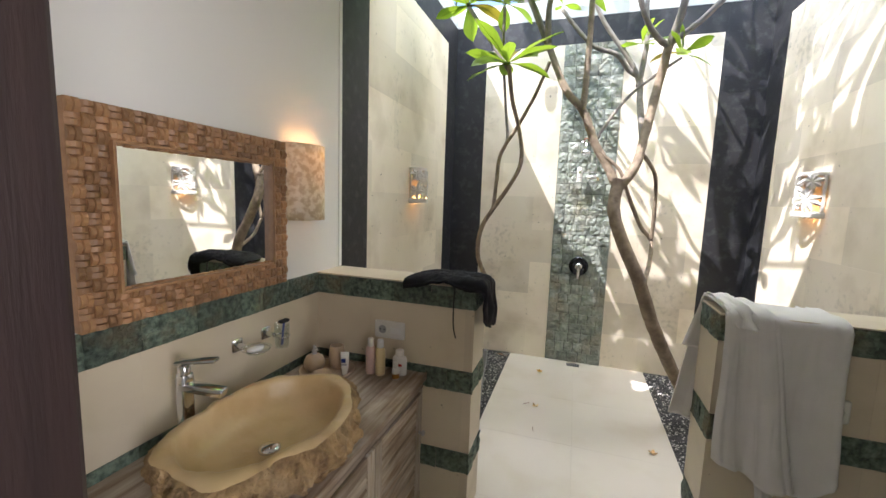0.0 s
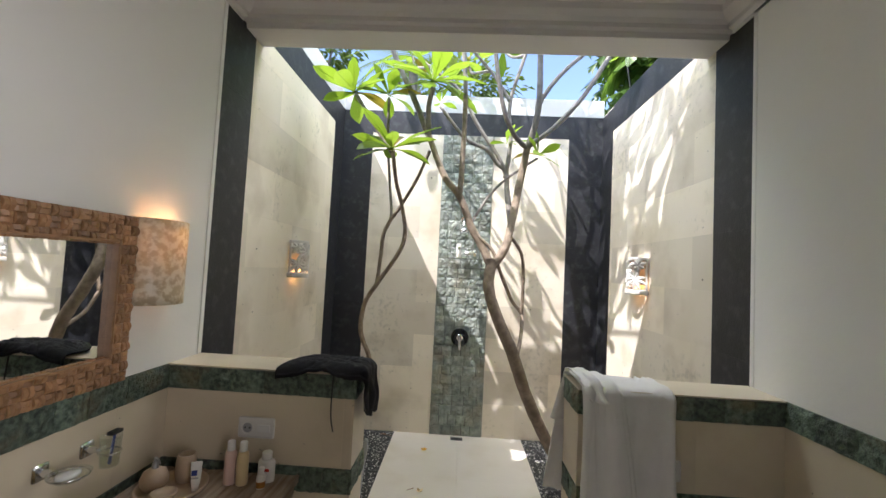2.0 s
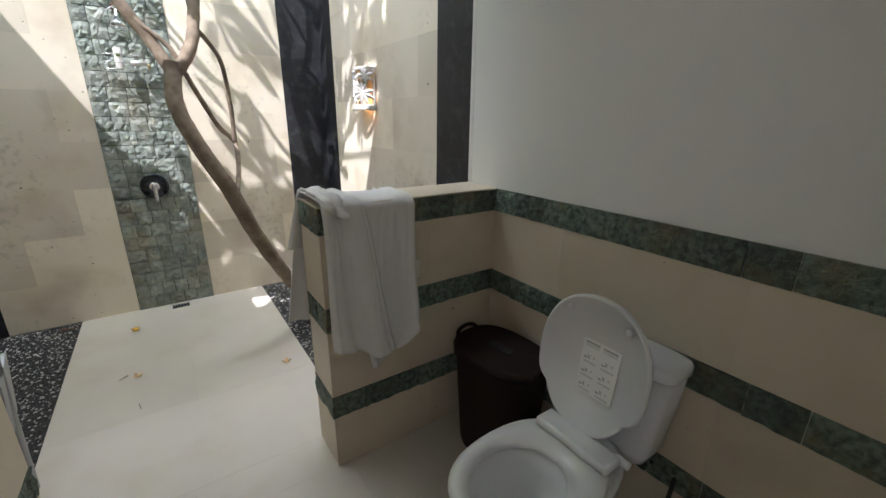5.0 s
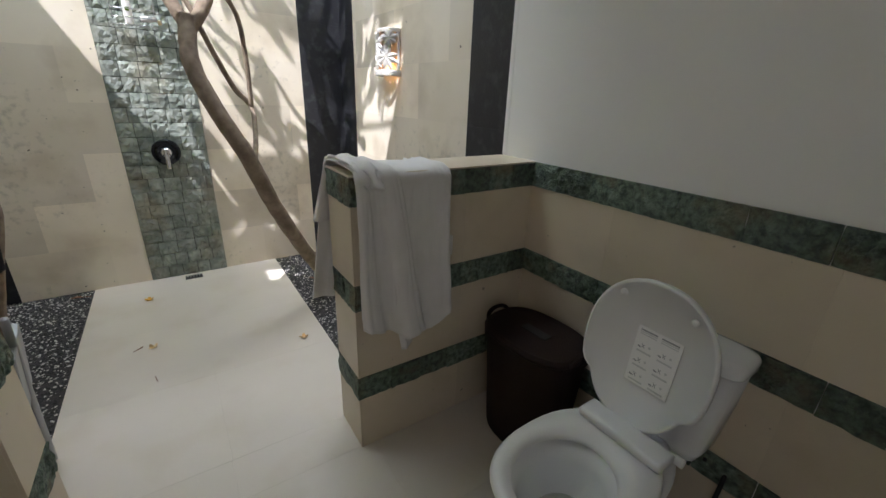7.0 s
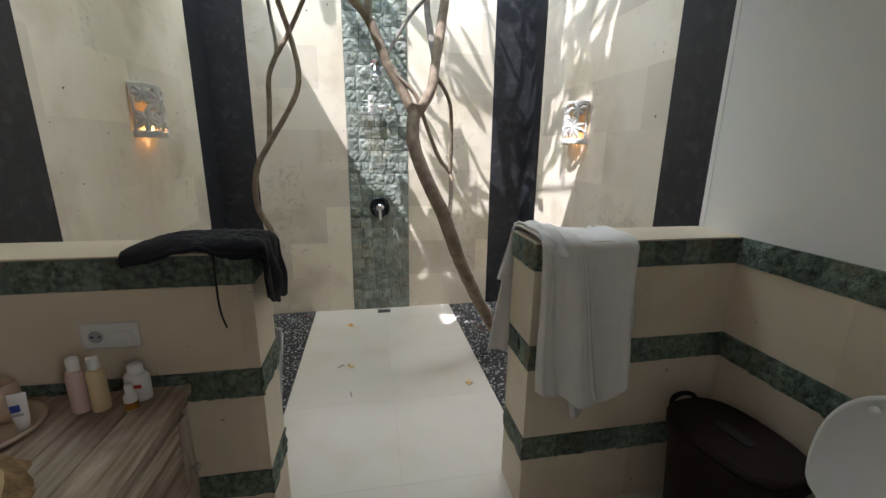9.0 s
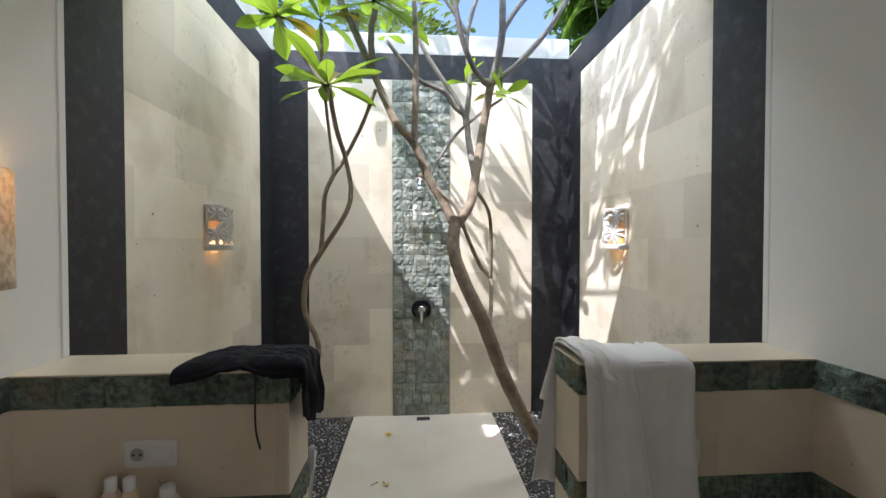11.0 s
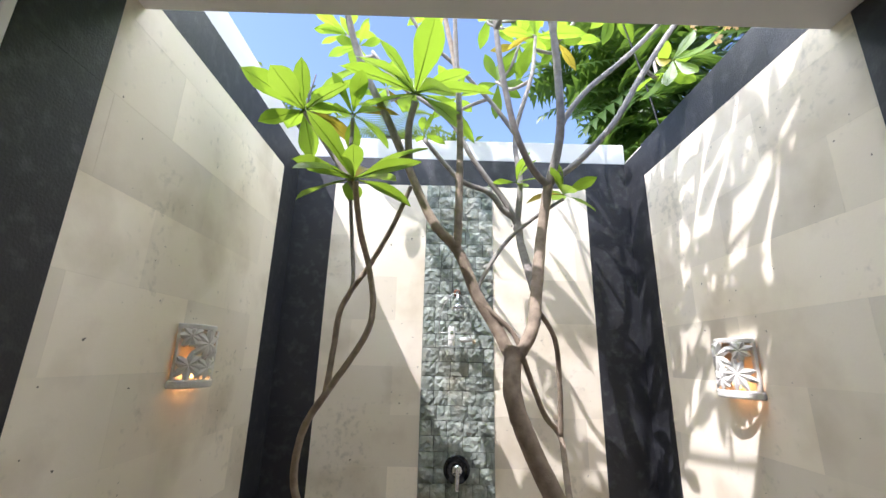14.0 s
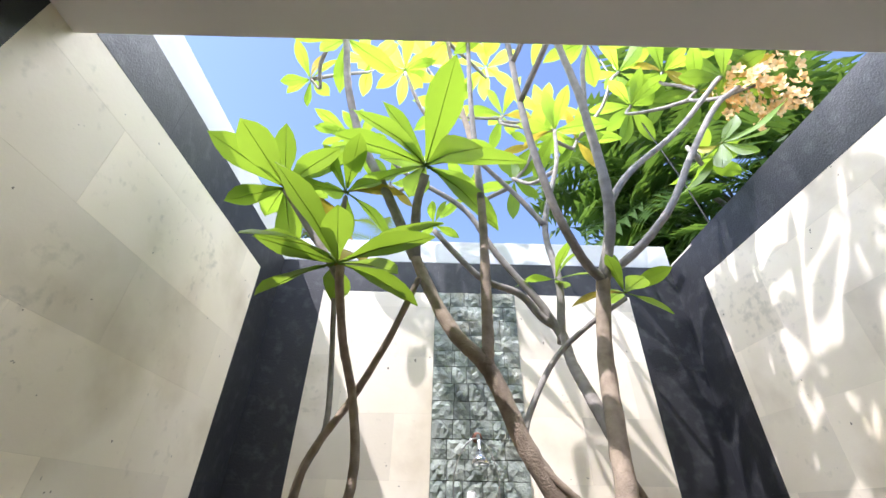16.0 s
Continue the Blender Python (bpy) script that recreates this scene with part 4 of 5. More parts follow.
bm = bmesh.new()
rows = [[bm.verts.new((wx * math.cos(a), wy * math.sin(a), z)) for a in np.linspace(0, 2 * math.pi, 17)[:-1]] for wx, wy, z in ((0.013, 0.013, 0.012), (0.016, 0.014, 0.03), (0.018, 0.009, 0.065), (0.019, 0.002, 0.10))]
for a, b in zip(rows, rows[1:]):
    for k in range(16):
        bm.faces.new((a[k], a[(k + 1) % 16], b[(k + 1) % 16], b[k]))
bm.faces.new(rows[0][::-1]), bm.faces.new(rows[-1])
part("tube_body", bm, PLASTIC, tube, smooth=True)
part("cap", lathe([(0, 0), (0.012, 0), (0.012, 0.012), (0, 0.013)], 16), PLASTIC, tube)
part("print", box((-0.012, -0.0165, 0.045), (0.011, -0.0125, 0.05)), PLASTIC_GREY, tube, "grey printed bar")
part("print", box((-0.012, -0.014, 0.056), (0.006, -0.011, 0.074)), BLUE, tube, "blue printed mark")


def bottle(at, mat, label, r=0.022, h=0.125, cap_h=0.035, squash=(1, 1)):
    root = thing("lotion_bottle", at, label, "bottle")
    part("bottle_body", lathe([(0, 0), (r * 0.92, 0), (r, 0.006), (r, h * 0.86), (r * 0.85, h * 0.96), (r * 0.62, h), (0, h)], 24, (0, 0, 0), squash), mat, root, smooth=True)
    part("cap", lathe([(r * 0.64, h), (r * 0.64, h + cap_h - 0.003), (r * 0.55, h + cap_h), (0, h + cap_h)], 20, (0, 0, 0)), PLASTIC, root, "white screw cap", smooth=True)
    return root


bottle((-0.868, 2.632, CT), PINK, "slim pink lotion bottle with a white cap")
bottle((-0.820, 2.632, CT), YELLOW, "slim pale yellow lotion bottle with a white cap")
big = bottle((-0.742, 2.668, CT), PLASTIC, "white powder bottle with a red print", 0.030, 0.085, 0.027, (1.1, 0.75))
part("print", box((-0.006, -0.0245, 0.045), (0.02, -0.0205, 0.055), 0.001), RED, big, "red printed mark")
small = bottle((-0.738, 2.618, CT), PLASTIC, "small white roll-on bottle with an amber label", 0.0165, 0.05, 0.026)
part("label_band", lathe([(0.0169, 0.004), (0.0169, 0.026)], 24), AMBER, small, "amber label band", smooth=True)


def outlet(name, at, label, width, rz=0):
    root = thing(name, at, label, "socket", rz=rz)
    part("plate", box((0, -0.011, 0), (width, 0, 0.082), 0.008, 3), PLASTIC, root)
    bm = lathe([(0.026, 0.0), (0.024, -0.008), (0, -0.008)], 28)
    bmesh.ops.transform(bm, matrix=pose(0.04, -0.0115, 0.041, -90, 0, 0) @ Matrix.Diagonal((1, 1, -1, 1)), verts=bm.verts[:])
    part("socket_cup", bm, PLASTIC, root, smooth=True)
    part("rim", add_tube(bmesh.new(), [Vector((0.04 + 0.0255 * math.cos(a), -0.0115, 0.041 + 0.0255 * math.sin(a))) for a in np.linspace(0, 2 * math.pi, 28)], [0.0018, 0.0018], 6), PLASTIC, root, smooth=True)
    # shade of the recess and its two holes, put in as grey and black pieces
    piece = part("well_shade", lathe([(0, 0), (0.019, 0), (0.019, 0.001), (0, 0.0012)], 24), PLASTIC_GREY, root)
    piece.matrix_basis = pose(0.04, -0.0105, 0.041, 90, 0, 0)
    for dx in (-0.0095, 0.0095):
        part("pin_hole_shade", box((0.04 + dx - 0.003, -0.0128, 0.038), (0.04 + dx + 0.003, -0.0112, 0.044), 0.0005), BLACK, root)
    if width > 0.1:
        part("switch", box((0.082, -0.0155, 0.026), (0.134, -0.010, 0.056), 0.002), LID, root, "rocker switch")
    return root


outlet("socket_plate", (-0.894, YF - 0.008, 0.822), "white double plate with a socket and a switch", 0.15)
outlet("socket_plate", (0.79, YF - 0.008, 0.765), "white socket plate half hidden by the towel", 0.082)


# ---- cloth ----
def cloth(name, fn, nu, nv, mat, root, thick, label=""):
    bm = bmesh.new()
    g = [[bm.verts.new(fn(i / nu, j / nv)) for i in range(nu + 1)] for j in range(nv + 1)]
    for j in range(nv):
        for i in range(nu):
            bm.faces.new((g[j][i], g[j][i + 1], g[j + 1][i + 1], g[j + 1][i]))
    bmesh.ops.recalc_face_normals(bm, faces=bm.faces[:])
    ob = part(name, bm, mat, root, label, smooth=True)
    s = ob.modifiers.new("thick", "SOLIDIFY")
    s.thickness, s.offset = thick, 0
    return ob


def drape(top, front, back, zf, zb, lift, folds, seed, y_front, y_back):
    """A sheet hung over the half wall: v runs from the back hem over the top to the front hem.
    top, front and back are its edges in x on the wall, at the front hem and at the back hem."""
    def fn(u, v):
        lb, lt, lf = TOP - zb, y_back - y_front, TOP - zf(u)
        s = v * (lb + lt + lf)
        x_top = top[0] + (top[1] - top[0]) * u
        up = TOP + 0.008 + lift
        pleat = math.sin(u * folds * 2 * math.pi + seed)
        pleat = math.copysign(abs(pleat) ** 0.7, pleat)
        if s < lb:
            t = 1 - s / lb
            x = x_top + (back[0] + (back[1] - back[0]) * u - x_top) * t + 0.010 * t * math.sin(u * 9 + seed)
            return (x, y_back + 0.004 + (0.012 + 0.010 * pleat) * t, up - t * lb)
        if s < lb + lt:
            t = (s - lb) / lt
            roll = 0.014 * (2 * t - 1) ** 6
            rise = 0.006 * pleat + 0.005 * noise.noise((u * 6, t * 4, seed))
            return (x_top + (0.008 * noise.noise((u * 5, t * 6, seed + 2))), y_back - t * lt, up - roll + max(-0.004, rise))
        t = (s - lb - lt) / lf
        x = x_top + (front[0] + (front[1] - front[0]) * u - x_top) * t ** 0.85
        # soft pleats that start at the edge of the wall and open out towards the hem
        deep = 0.012 + 0.030 * t
        out = deep * (1 + pleat) * 0.55 + 0.006 * t * (1 + noise.noise((u * 4, t * 3, seed))) + 0.003 * (1 + noise.noise((u * 14 + t * 3, t * 7, seed + 5)))
        edge = 0.013 * (math.exp(-((u - 0.955) / 0.035) ** 2) + 0.8 * math.exp(-((u - 0.06) / 0.04) ** 2))
        out += edge * (0.3 + 0.7 * t)
        curl = 0.010 * max(0.0, t - 0.9) * 10 * (0.5 + 0.5 * math.sin(u * 7 + seed))
        return (x + 0.007 * t * math.sin(t * 5 + u * 8 + seed), y_front - out - curl, up - 0.014 - t * lf)
    return fn


towel = thing("bath_towel", (0, 0, 0), "white terry bath towel draped over the half wall", "towel")
cloth("towel_sheet", drape((0.475, 0.625), (0.474, 0.722), (0.395, 0.60), lambda u: 0.590 - 0.085 * min(1.0, u * 1.5), 0.56, 0.013, 1.6, 0.4, YF - 0.042, YB + 0.026), 64, 90, TOWEL, towel, 0.006, "folded front layer")
cloth("towel_sheet", drape((0.575, 0.838), (0.615, 0.826), (0.58, 0.83), lambda u: 0.468 + 0.030 * u + 0.13 * max(0.0, u - 0.72) ** 1.2 * 3, 0.66, 0.0, 0.9, 1.7, YF - 0.016, YB + 0.016), 56, 80, TOWEL, towel, 0.006)
cloth("towel_sheet", drape((0.480, 0.560), (0.500, 0.575), (0.42, 0.54), lambda u: 1.045, 0.86, 0.026, 1.3, 2.6, YF - 0.022, YB + 0.022), 40, 60, TOWEL, towel, 0.007, "bunched fold on top")

shorts = thing("swim_shorts", (0, 0, 0), "dark swim shorts with a drawstring lying over the half wall", "shorts")


def shorts_fn(u, v):
    s, end = -0.745 + u * 0.585, HL + 0.020
    taper = min(1.0, u * 6) ** 0.6
    wrinkle = 0.007 * noise.noise((s * 7, v * 5.0, 1.0)) + 0.006 * noise.noise((s * 24 + v * 12, v * 9, 4.0)) + 0.005 * noise.noise((s * 60 - v * 14, v * 16, 7.0))
    arch = math.exp(-((s + 0.565) / 0.07) ** 2)  # the waistband lifts off the stone in the middle
    y = YF - 0.040 + v * (0.10 + 0.115 * taper) + 0.006 * noise.noise((s * 8, v, 2.0))
    z = TOP + 0.012 + 0.030 * taper * math.sin(math.pi * min(1.0, v * 0.85 + 0.12)) ** 0.7 + wrinkle * taper
    lip = max(0.0, 1 - v / 0.16)
    z -= lip ** 1.5 * (0.040 - 0.030 * arch)
    y -= 0.010 * math.sin(math.pi * min(1.0, lip))
    over = s - end
    if over <= 0:
        return (s, y, z)
    over *= 0.52 + 0.48 * min(1.0, v * 3.2) - 0.10 * max(0.0, v - 0.7) + 0.03 * math.sin(v * 16)
    bend, r = min(over / 0.032, math.pi / 2), 0.032
    x = end + r * math.sin(bend) + 0.016 * noise.noise((over * 9, v * 6, 3)) + 0.010 * math.sin(v * 13 + over * 6) * min(1, over * 6)
    return (max(x, end + 0.003), y + over * 0.12, z - r * (1 - math.cos(bend)) - max(0.0, over - 0.05))


cloth("shorts_body", shorts_fn, 130, 64, CLOTH, shorts, 0.008)
part("waistband", add_tube(bmesh.new(), [Vector(shorts_fn(u, 0.03)) for u in np.linspace(0.015, 0.80, 48)], [0.008, 0.008], 8, 0.08, 3), CLOTH, shorts, "stitched dark waistband", smooth=True)
part("drawstring", add_tube(bmesh.new(), smooth_line([(-0.508, YF - 0.040, 1.10), (-0.508, YF - 0.048, 1.00), (-0.506, YF - 0.046, 0.93), (-0.496, YF - 0.042, 0.878)], 6), [0.0035, 0.003], 6), BLACK, shorts, "black hanging drawstring", smooth=True)

# ---- toilet side ----
TY = 2.0
toilet = thing("toilet", (0, TY, 0), "white porcelain toilet with its lid raised", "toilet")


def oval(n, x0, x1, hw, z, power=2.3):
    cx, ax = (x0 + x1) / 2, (x1 - x0) / 2
    out = []
    for k in range(n):
        a = 2 * math.pi * k / n
        c, s = math.cos(a), math.sin(a)
        out.append(Vector((cx + ax * math.copysign(abs(c) ** (2 / power), c), hw * math.copysign(abs(s) ** (2 / power), s), z)))
    return out


def loft(rings, cap_start=True, cap_end=True):
    bm = bmesh.new()
    vr = [[bm.verts.new(p) for p in r] for r in rings]
    n = len(vr[0])
    for a, b in zip(vr, vr[1:]):
        for k in range(n):
            bm.faces.new((a[k], a[(k + 1) % n], b[(k + 1) % n], b[k]))
    if cap_start:
        bm.faces.new(vr[0][::-1])
    if cap_end:
        bm.faces.new(vr[-1])
    bmesh.ops.recalc_face_normals(bm, faces=bm.faces[:])
    return bm


N = 40
part("pan", loft([oval(N, 0.78, 1.16, 0.11, 0.0), oval(N, 0.76, 1.17, 0.115, 0.05), oval(N, 0.72, 1.16, 0.11, 0.18), oval(N, 0.62, 1.15, 0.15, 0.28), oval(N, 0.565, 1.14, 0.175, 0.36), oval(N, 0.56, 1.14, 0.18, 0.395),
                  oval(N, 0.58, 1.12, 0.165, 0.397), oval(N, 0.605, 0.90, 0.122, 0.39, 2.0), oval(N, 0.625, 0.885, 0.110, 0.34, 2.0), oval(N, 0.68, 0.85, 0.07, 0.24, 2.0), oval(N, 0.71, 0.83, 0.045, 0.20, 2.0)], True, True), PORCELAIN, toilet, smooth=True)
part("water", loft([oval(24, 0.672, 0.852, 0.072, 0.245, 2.0), oval(24, 0.674, 0.850, 0.071, 0.246, 2.0)]), WATERPOOL, toilet)
seat = loft([oval(N, 0.555, 1.05, 0.182, 0.402), oval(N, 0.552, 1.05, 0.186, 0.412), oval(N, 0.56, 1.045, 0.178, 0.424), oval(N, 0.575, 0.96, 0.150, 0.426), oval(N, 0.598, 0.905, 0.130, 0.418, 2.0), oval(N, 0.603, 0.90, 0.125, 0.402, 2.0)], False, False)
part("seat", seat, LID, toilet, "white plastic seat ring", smooth=True)
part("hinge_bar", box((0.952, -0.140, 0.424), (1.032, 0.125, 0.456), 0.011, 3), LID, toilet, smooth=True)
piece = part("hinge", lathe([(0, -0.02), (0.013, -0.02), (0.013, 0.02), (0, 0.02)], 16), LID, toilet, smooth=True)
piece.matrix_basis = pose(1.035, -0.14, 0.437, 90, 0, 0)
# raised lid, leaning back on the tank
def lid_edge(p, k, z):
    """The lid narrows in a small step near its hinge."""
    x = 0.225 + (p.x - 0.225) * k
    step = min(1.0, max(0.0, (0.125 - p.x) / 0.02))
    return Vector((x, p.y * k * (1 - 0.15 * step), z))


lid_rings = [[lid_edge(p, 1.0, z) for p in oval(72, 0.0, 0.45, hw, 0, 2.25)] for hw, z in ((0.184, 0.0), (0.190, 0.004), (0.190, 0.012), (0.182, 0.018))]
inner = [[lid_edge(p, 0.945, z) for p in oval(72, 0.0, 0.45, 0.190, 0, 2.25)] for z in (0.001, 0.009)]
bm = loft([inner[1], inner[0], *lid_rings], True, True)
TO_LID = pose(1.020, 0.022, 0.440, 0, -83, 0) @ Matrix.Diagonal((1, 1, -1, 1))
bmesh.ops.transform(bm, matrix=TO_LID, verts=bm.verts[:])
bmesh.ops.recalc_face_normals(bm, faces=bm.faces[:])
lid = part("lid", bm, LID, toilet, "white plastic lid standing open", smooth=True)

def on_lid(name, gx, gy, w, h, z0, z1, mat, label="", turn=0):
    bm = box((-w / 2, -h / 2, z0), (w / 2, h / 2, z1))
    bmesh.ops.transform(bm, matrix=TO_LID @ pose(gx, gy, 0, 0, 0, turn), verts=bm.verts[:])
    return part(name, bm, mat, lid, label)


on_lid("sticker", 0.225, -0.030, 0.175, 0.125, 0.0062, 0.0082, PAPER, "white instruction sticker with small line drawings")
for col in (-0.060, 0.000):
    for k in range(3):
        on_lid("printed_line", 0.303 - k * 0.006, col, 0.003 if k else 0.0045, 0.048, 0.0056, 0.0061, PAPER_GREY if k else PLASTIC_GREY)
    for row in range(3):
        gx = 0.255 - row * 0.046
        for turn in (35, -35):
            on_lid("printed_mark", gx + 0.002, col + 0.006, 0.015, 0.0016, 0.0052, 0.0061, PLASTIC_GREY, turn=turn)
        on_lid("printed_mark", gx + 0.004, col - 0.012, 0.006, 0.006, 0.0052, 0.0061, PAPER_GREY, turn=20)
        on_lid("printed_mark", gx - 0.003, col + 0.017, 0.004, 0.009, 0.0052, 0.0061, PLASTIC_GREY, turn=-15)
        on_lid("printed_line", gx - 0.016, col, 0.005, 0.042, 0.0052, 0.0061, PAPER_GREY)
for px, py in ((0.385, 0.10), (0.385, -0.10)):
    bm = lathe([(0.011, 0), (0.010, -0.006), (0, -0.008)], 14, (px, py, 0.003))
    bmesh.ops.transform(bm, matrix=TO_LID, verts=bm.verts[:])
    part("bumper", bm, LID, lid, smooth=True)
def tank_ring(z, w):
    turn = np.linspace(0, 2 * math.pi, 41)[:-1]
    return [Vector((1.195 + 0.075 * math.copysign(abs(math.cos(a)) ** 0.35, math.cos(a)) * (0.8 + 0.2 * w),
                    w * 0.185 * math.copysign(abs(math.sin(a)) ** 0.35, math.sin(a)), z)) for a in turn]


tank = loft([tank_ring(z, w) for z, w in ((0.37, 0.80), (0.40, 0.86), (0.55, 0.95), (0.68, 1.0))])
part("tank", tank, PORCELAIN, toilet, smooth=True)
tank_lid = loft([[Vector((1.193 + (0.08 - i) * math.copysign(abs(math.cos(a)) ** 0.4, math.cos(a)), (0.195 - i) * math.copysign(abs(math.sin(a)) ** 0.4, math.sin(a)), z)) for a in np.linspace(0, 2 * math.pi, 41)[:-1]]
                 for z, i in ((0.681, 0.004), (0.688, 0.0), (0.712, 0.0), (0.722, 0.006), (0.725, 0.02))])
part("tank_lid", tank_lid, PORCELAIN, toilet, smooth=True)
part("bolt_cap", lathe([(0, 0), (0.006, 0), (0.005, 0.006), (0, 0.007)], 12, (1.15, -0.17, 0.395)), BLACK, toilet)
bidet = thing("bidet_hose", (1.25, 1.80, 0), "black bidet hose hanging on the wall beside the toilet", "hose")
part("hose", add_tube(bmesh.new(), smooth_line([(0.02, 0.0, 0.30), (0.0, 0.0, 0.2), (-0.015, 0.01, 0.08), (0.0, 0.03, 0.02)], 6), [0.007, 0.007], 8), BLACK, bidet, smooth=True)

bin_ = thing("laundry_basket", (1.095, 2.45, 0), "dark brown oval lidded laundry basket in the corner", "basket", rz=4)
bin_.scale = (1, 1, 0.94)


def bin_ring(a, b, z, n=44):
    return [Vector((a * math.copysign(abs(math.cos(t)) ** 0.75, math.cos(t)), b * math.copysign(abs(math.sin(t)) ** 0.75, math.sin(t)), z)) for t in np.linspace(0, 2 * math.pi, n + 1)[:-1]]


part("body", loft([bin_ring(0.115, 0.165, 0.0), bin_ring(0.12, 0.17, 0.02), bin_ring(0.14, 0.20, 0.47), bin_ring(0.15, 0.21, 0.475), bin_ring(0.15, 0.21, 0.50)]), BASKET, bin_)
part("lid", loft([bin_ring(0.148, 0.208, 0.501), bin_ring(0.152, 0.212, 0.51), bin_ring(0.14, 0.20, 0.528), bin_ring(0.12, 0.18, 0.522), bin_ring(0.11, 0.17, 0.523)]), BASKET, bin_, smooth=True)
# black block in place of a cut slot, its dark shade given as colour
part("grip_slot_shade", box((-0.02, -0.06, 0.524), (0.02, 0.06, 0.530), 0.002), BLACK, bin_)
for s in (1, -1):
    part("handle", add_tube(bmesh.new(), smooth_line([(-0.06, s * 0.200, 0.50), (-0.045, s * 0.212, 0.528), (0.0, s * 0.216, 0.540), (0.045, s * 0.212, 0.528), (0.06, s * 0.200, 0.50)], 6), [0.009, 0.009], 8), BASKET, bin_, smooth=True)


# ---- shower ----
def sconce(at, rz, label):
    root = thing("carved_sconce", at, label, "wall lamp", "sconces in the shower", rz)
    w, d, h = 0.108, 0.085, 0.255

    def arc(r, z):
        return [Vector((r * w * math.cos(a), -0.002 - r * d * math.sin(a), z)) for a in np.linspace(0, math.pi, 19)]
    for name, z0, z1, r in (("top_slab", h - 0.022, h, 1.03), ("bottom_slab", 0.0, 0.018, 1.03)):
        rings = [arc(r * k, z) for z, k in ((z0, 0.98), (z0 + 0.003, 1.0), (z1 - 0.003, 1.0), (z1, 0.97))]
        bm = bmesh.new()
        vr = [[bm.verts.new(p) for p in r_] for r_ in rings]
        for a, b in zip(vr, vr[1:]):
            for k in range(18):
                bm.faces.new((a[k], a[k + 1], b[k + 1], b[k]))
        if name == "top_slab":
            bm.faces.new(vr[0][::-1])
            bm.faces.new(vr[-1])
        ob = part(name, bm, CARVED, root)
        if name == "bottom_slab":
            s = ob.modifiers.new("thick", "SOLIDIFY")
            s.thickness = 0.014
    for a in (0.12, math.pi - 0.12):
        c = Vector((w * math.cos(a), -0.004 - d * math.sin(a), 0))
        part("post", box((c.x - 0.012, c.y - 0.008, 0.018), (c.x + 0.012, c.y + 0.006, h - 0.022), 0.003), CARVED, root)
    rnd = random.Random(3)
    for hub_a, hub_z, reach, count in ((1.75, 0.175, 0.085, 9), (0.95, 0.10, 0.075, 9), (2.45, 0.085, 0.065, 8), (0.75, 0.20, 0.055, 7), (1.65, 0.075, 0.06, 8), (2.5, 0.205, 0.05, 7)):
        for k in range(count):
            th = 2 * math.pi * k / count + rnd.uniform(-0.2, 0.2)
            bm = bmesh.new()
            ln = reach * rnd.uniform(0.75, 1.05)
            rows = []
            for i in range(7):
                t = i / 6
                half = 0.012 * math.sin(math.pi * min(1, t * 0.9 + 0.08)) + 0.0015
                row = []
                for sgn, lift in ((-1, 0.0), (0, 0.007), (1, 0.0)):
                    along, across = t * ln, sgn * half
                    da = (math.cos(th) * along - math.sin(th) * across) / 0.096
                    z = min(h - 0.024, max(0.020, hub_z + math.sin(th) * along + math.cos(th) * across))
                    a = min(math.pi - 0.05, max(0.05, hub_a + da))
                    rr = 1.0 + (lift + 0.003 * math.sin(t * 3)) / 0.09
                    row.append(bm.verts.new((rr * w * math.cos(a), -0.002 - rr * d * math.sin(a), z)))
                rows.append(row)
            for a_, b_ in zip(rows, rows[1:]):
                for j in range(2):
                    bm.faces.new((a_[j], a_[j + 1], b_[j + 1], b_[j]))
            ob = part("carved_leaf", bm, CARVED, root)
            s = ob.modifiers.new("thick", "SOLIDIFY")
            s.thickness, s.offset = 0.009, 0
    part("bulb", lathe([(0, 0.03), (0.012, 0.034), (0.02, 0.06), (0.015, 0.085), (0, 0.10)], 16, (0, -0.035, 0)), FLAME, root, smooth=True)
    return root


sconce((SL + 0.010, 3.945, 1.442), 90, "carved white stone sconce with palm leaves and a warm light")
sconce((SR - 0.010, 4.03, 1.442), -90, "carved white stone sconce with palm leaves in the sun")
warm_lamp("sconce_light_west", (SL + 0.045, 3.945, 1.475), 0.14, 0.015)
warm_lamp("sconce_light_east", (SR - 0.045, 4.03, 1.475), 0.09, 0.015)

FY = BACK - 0.03
mixer = thing("shower_mixer", (0.012, FY, 0.912), "round chrome shower mixer with a lever", "shower mixer")
for name, pr, mat in (("plate", [(0, 0), (0.084, 0), (0.084, 0.006), (0.078, 0.012), (0.05, 0.014), (0, 0.014)], CHROME_DARK_REFLECTION), ("knob", [(0.036, 0.012), (0.034, 0.04), (0.026, 0.052), (0, 0.054)], CHROME)):
    piece = part(name, lathe(pr, 32), mat, mixer, smooth=True)
    piece.matrix_basis = pose(0, 0, 0, 90, 0, 0)
bm = box((-0.013, -0.062, -0.115), (0.013, -0.046, 0.02), 0.006, 3)
bmesh.ops.transform(bm, matrix=pose(0, 0, 0, -8, 0, 0), verts=bm.verts[:])
part("lever", bm, CHROME, mixer, smooth=True)

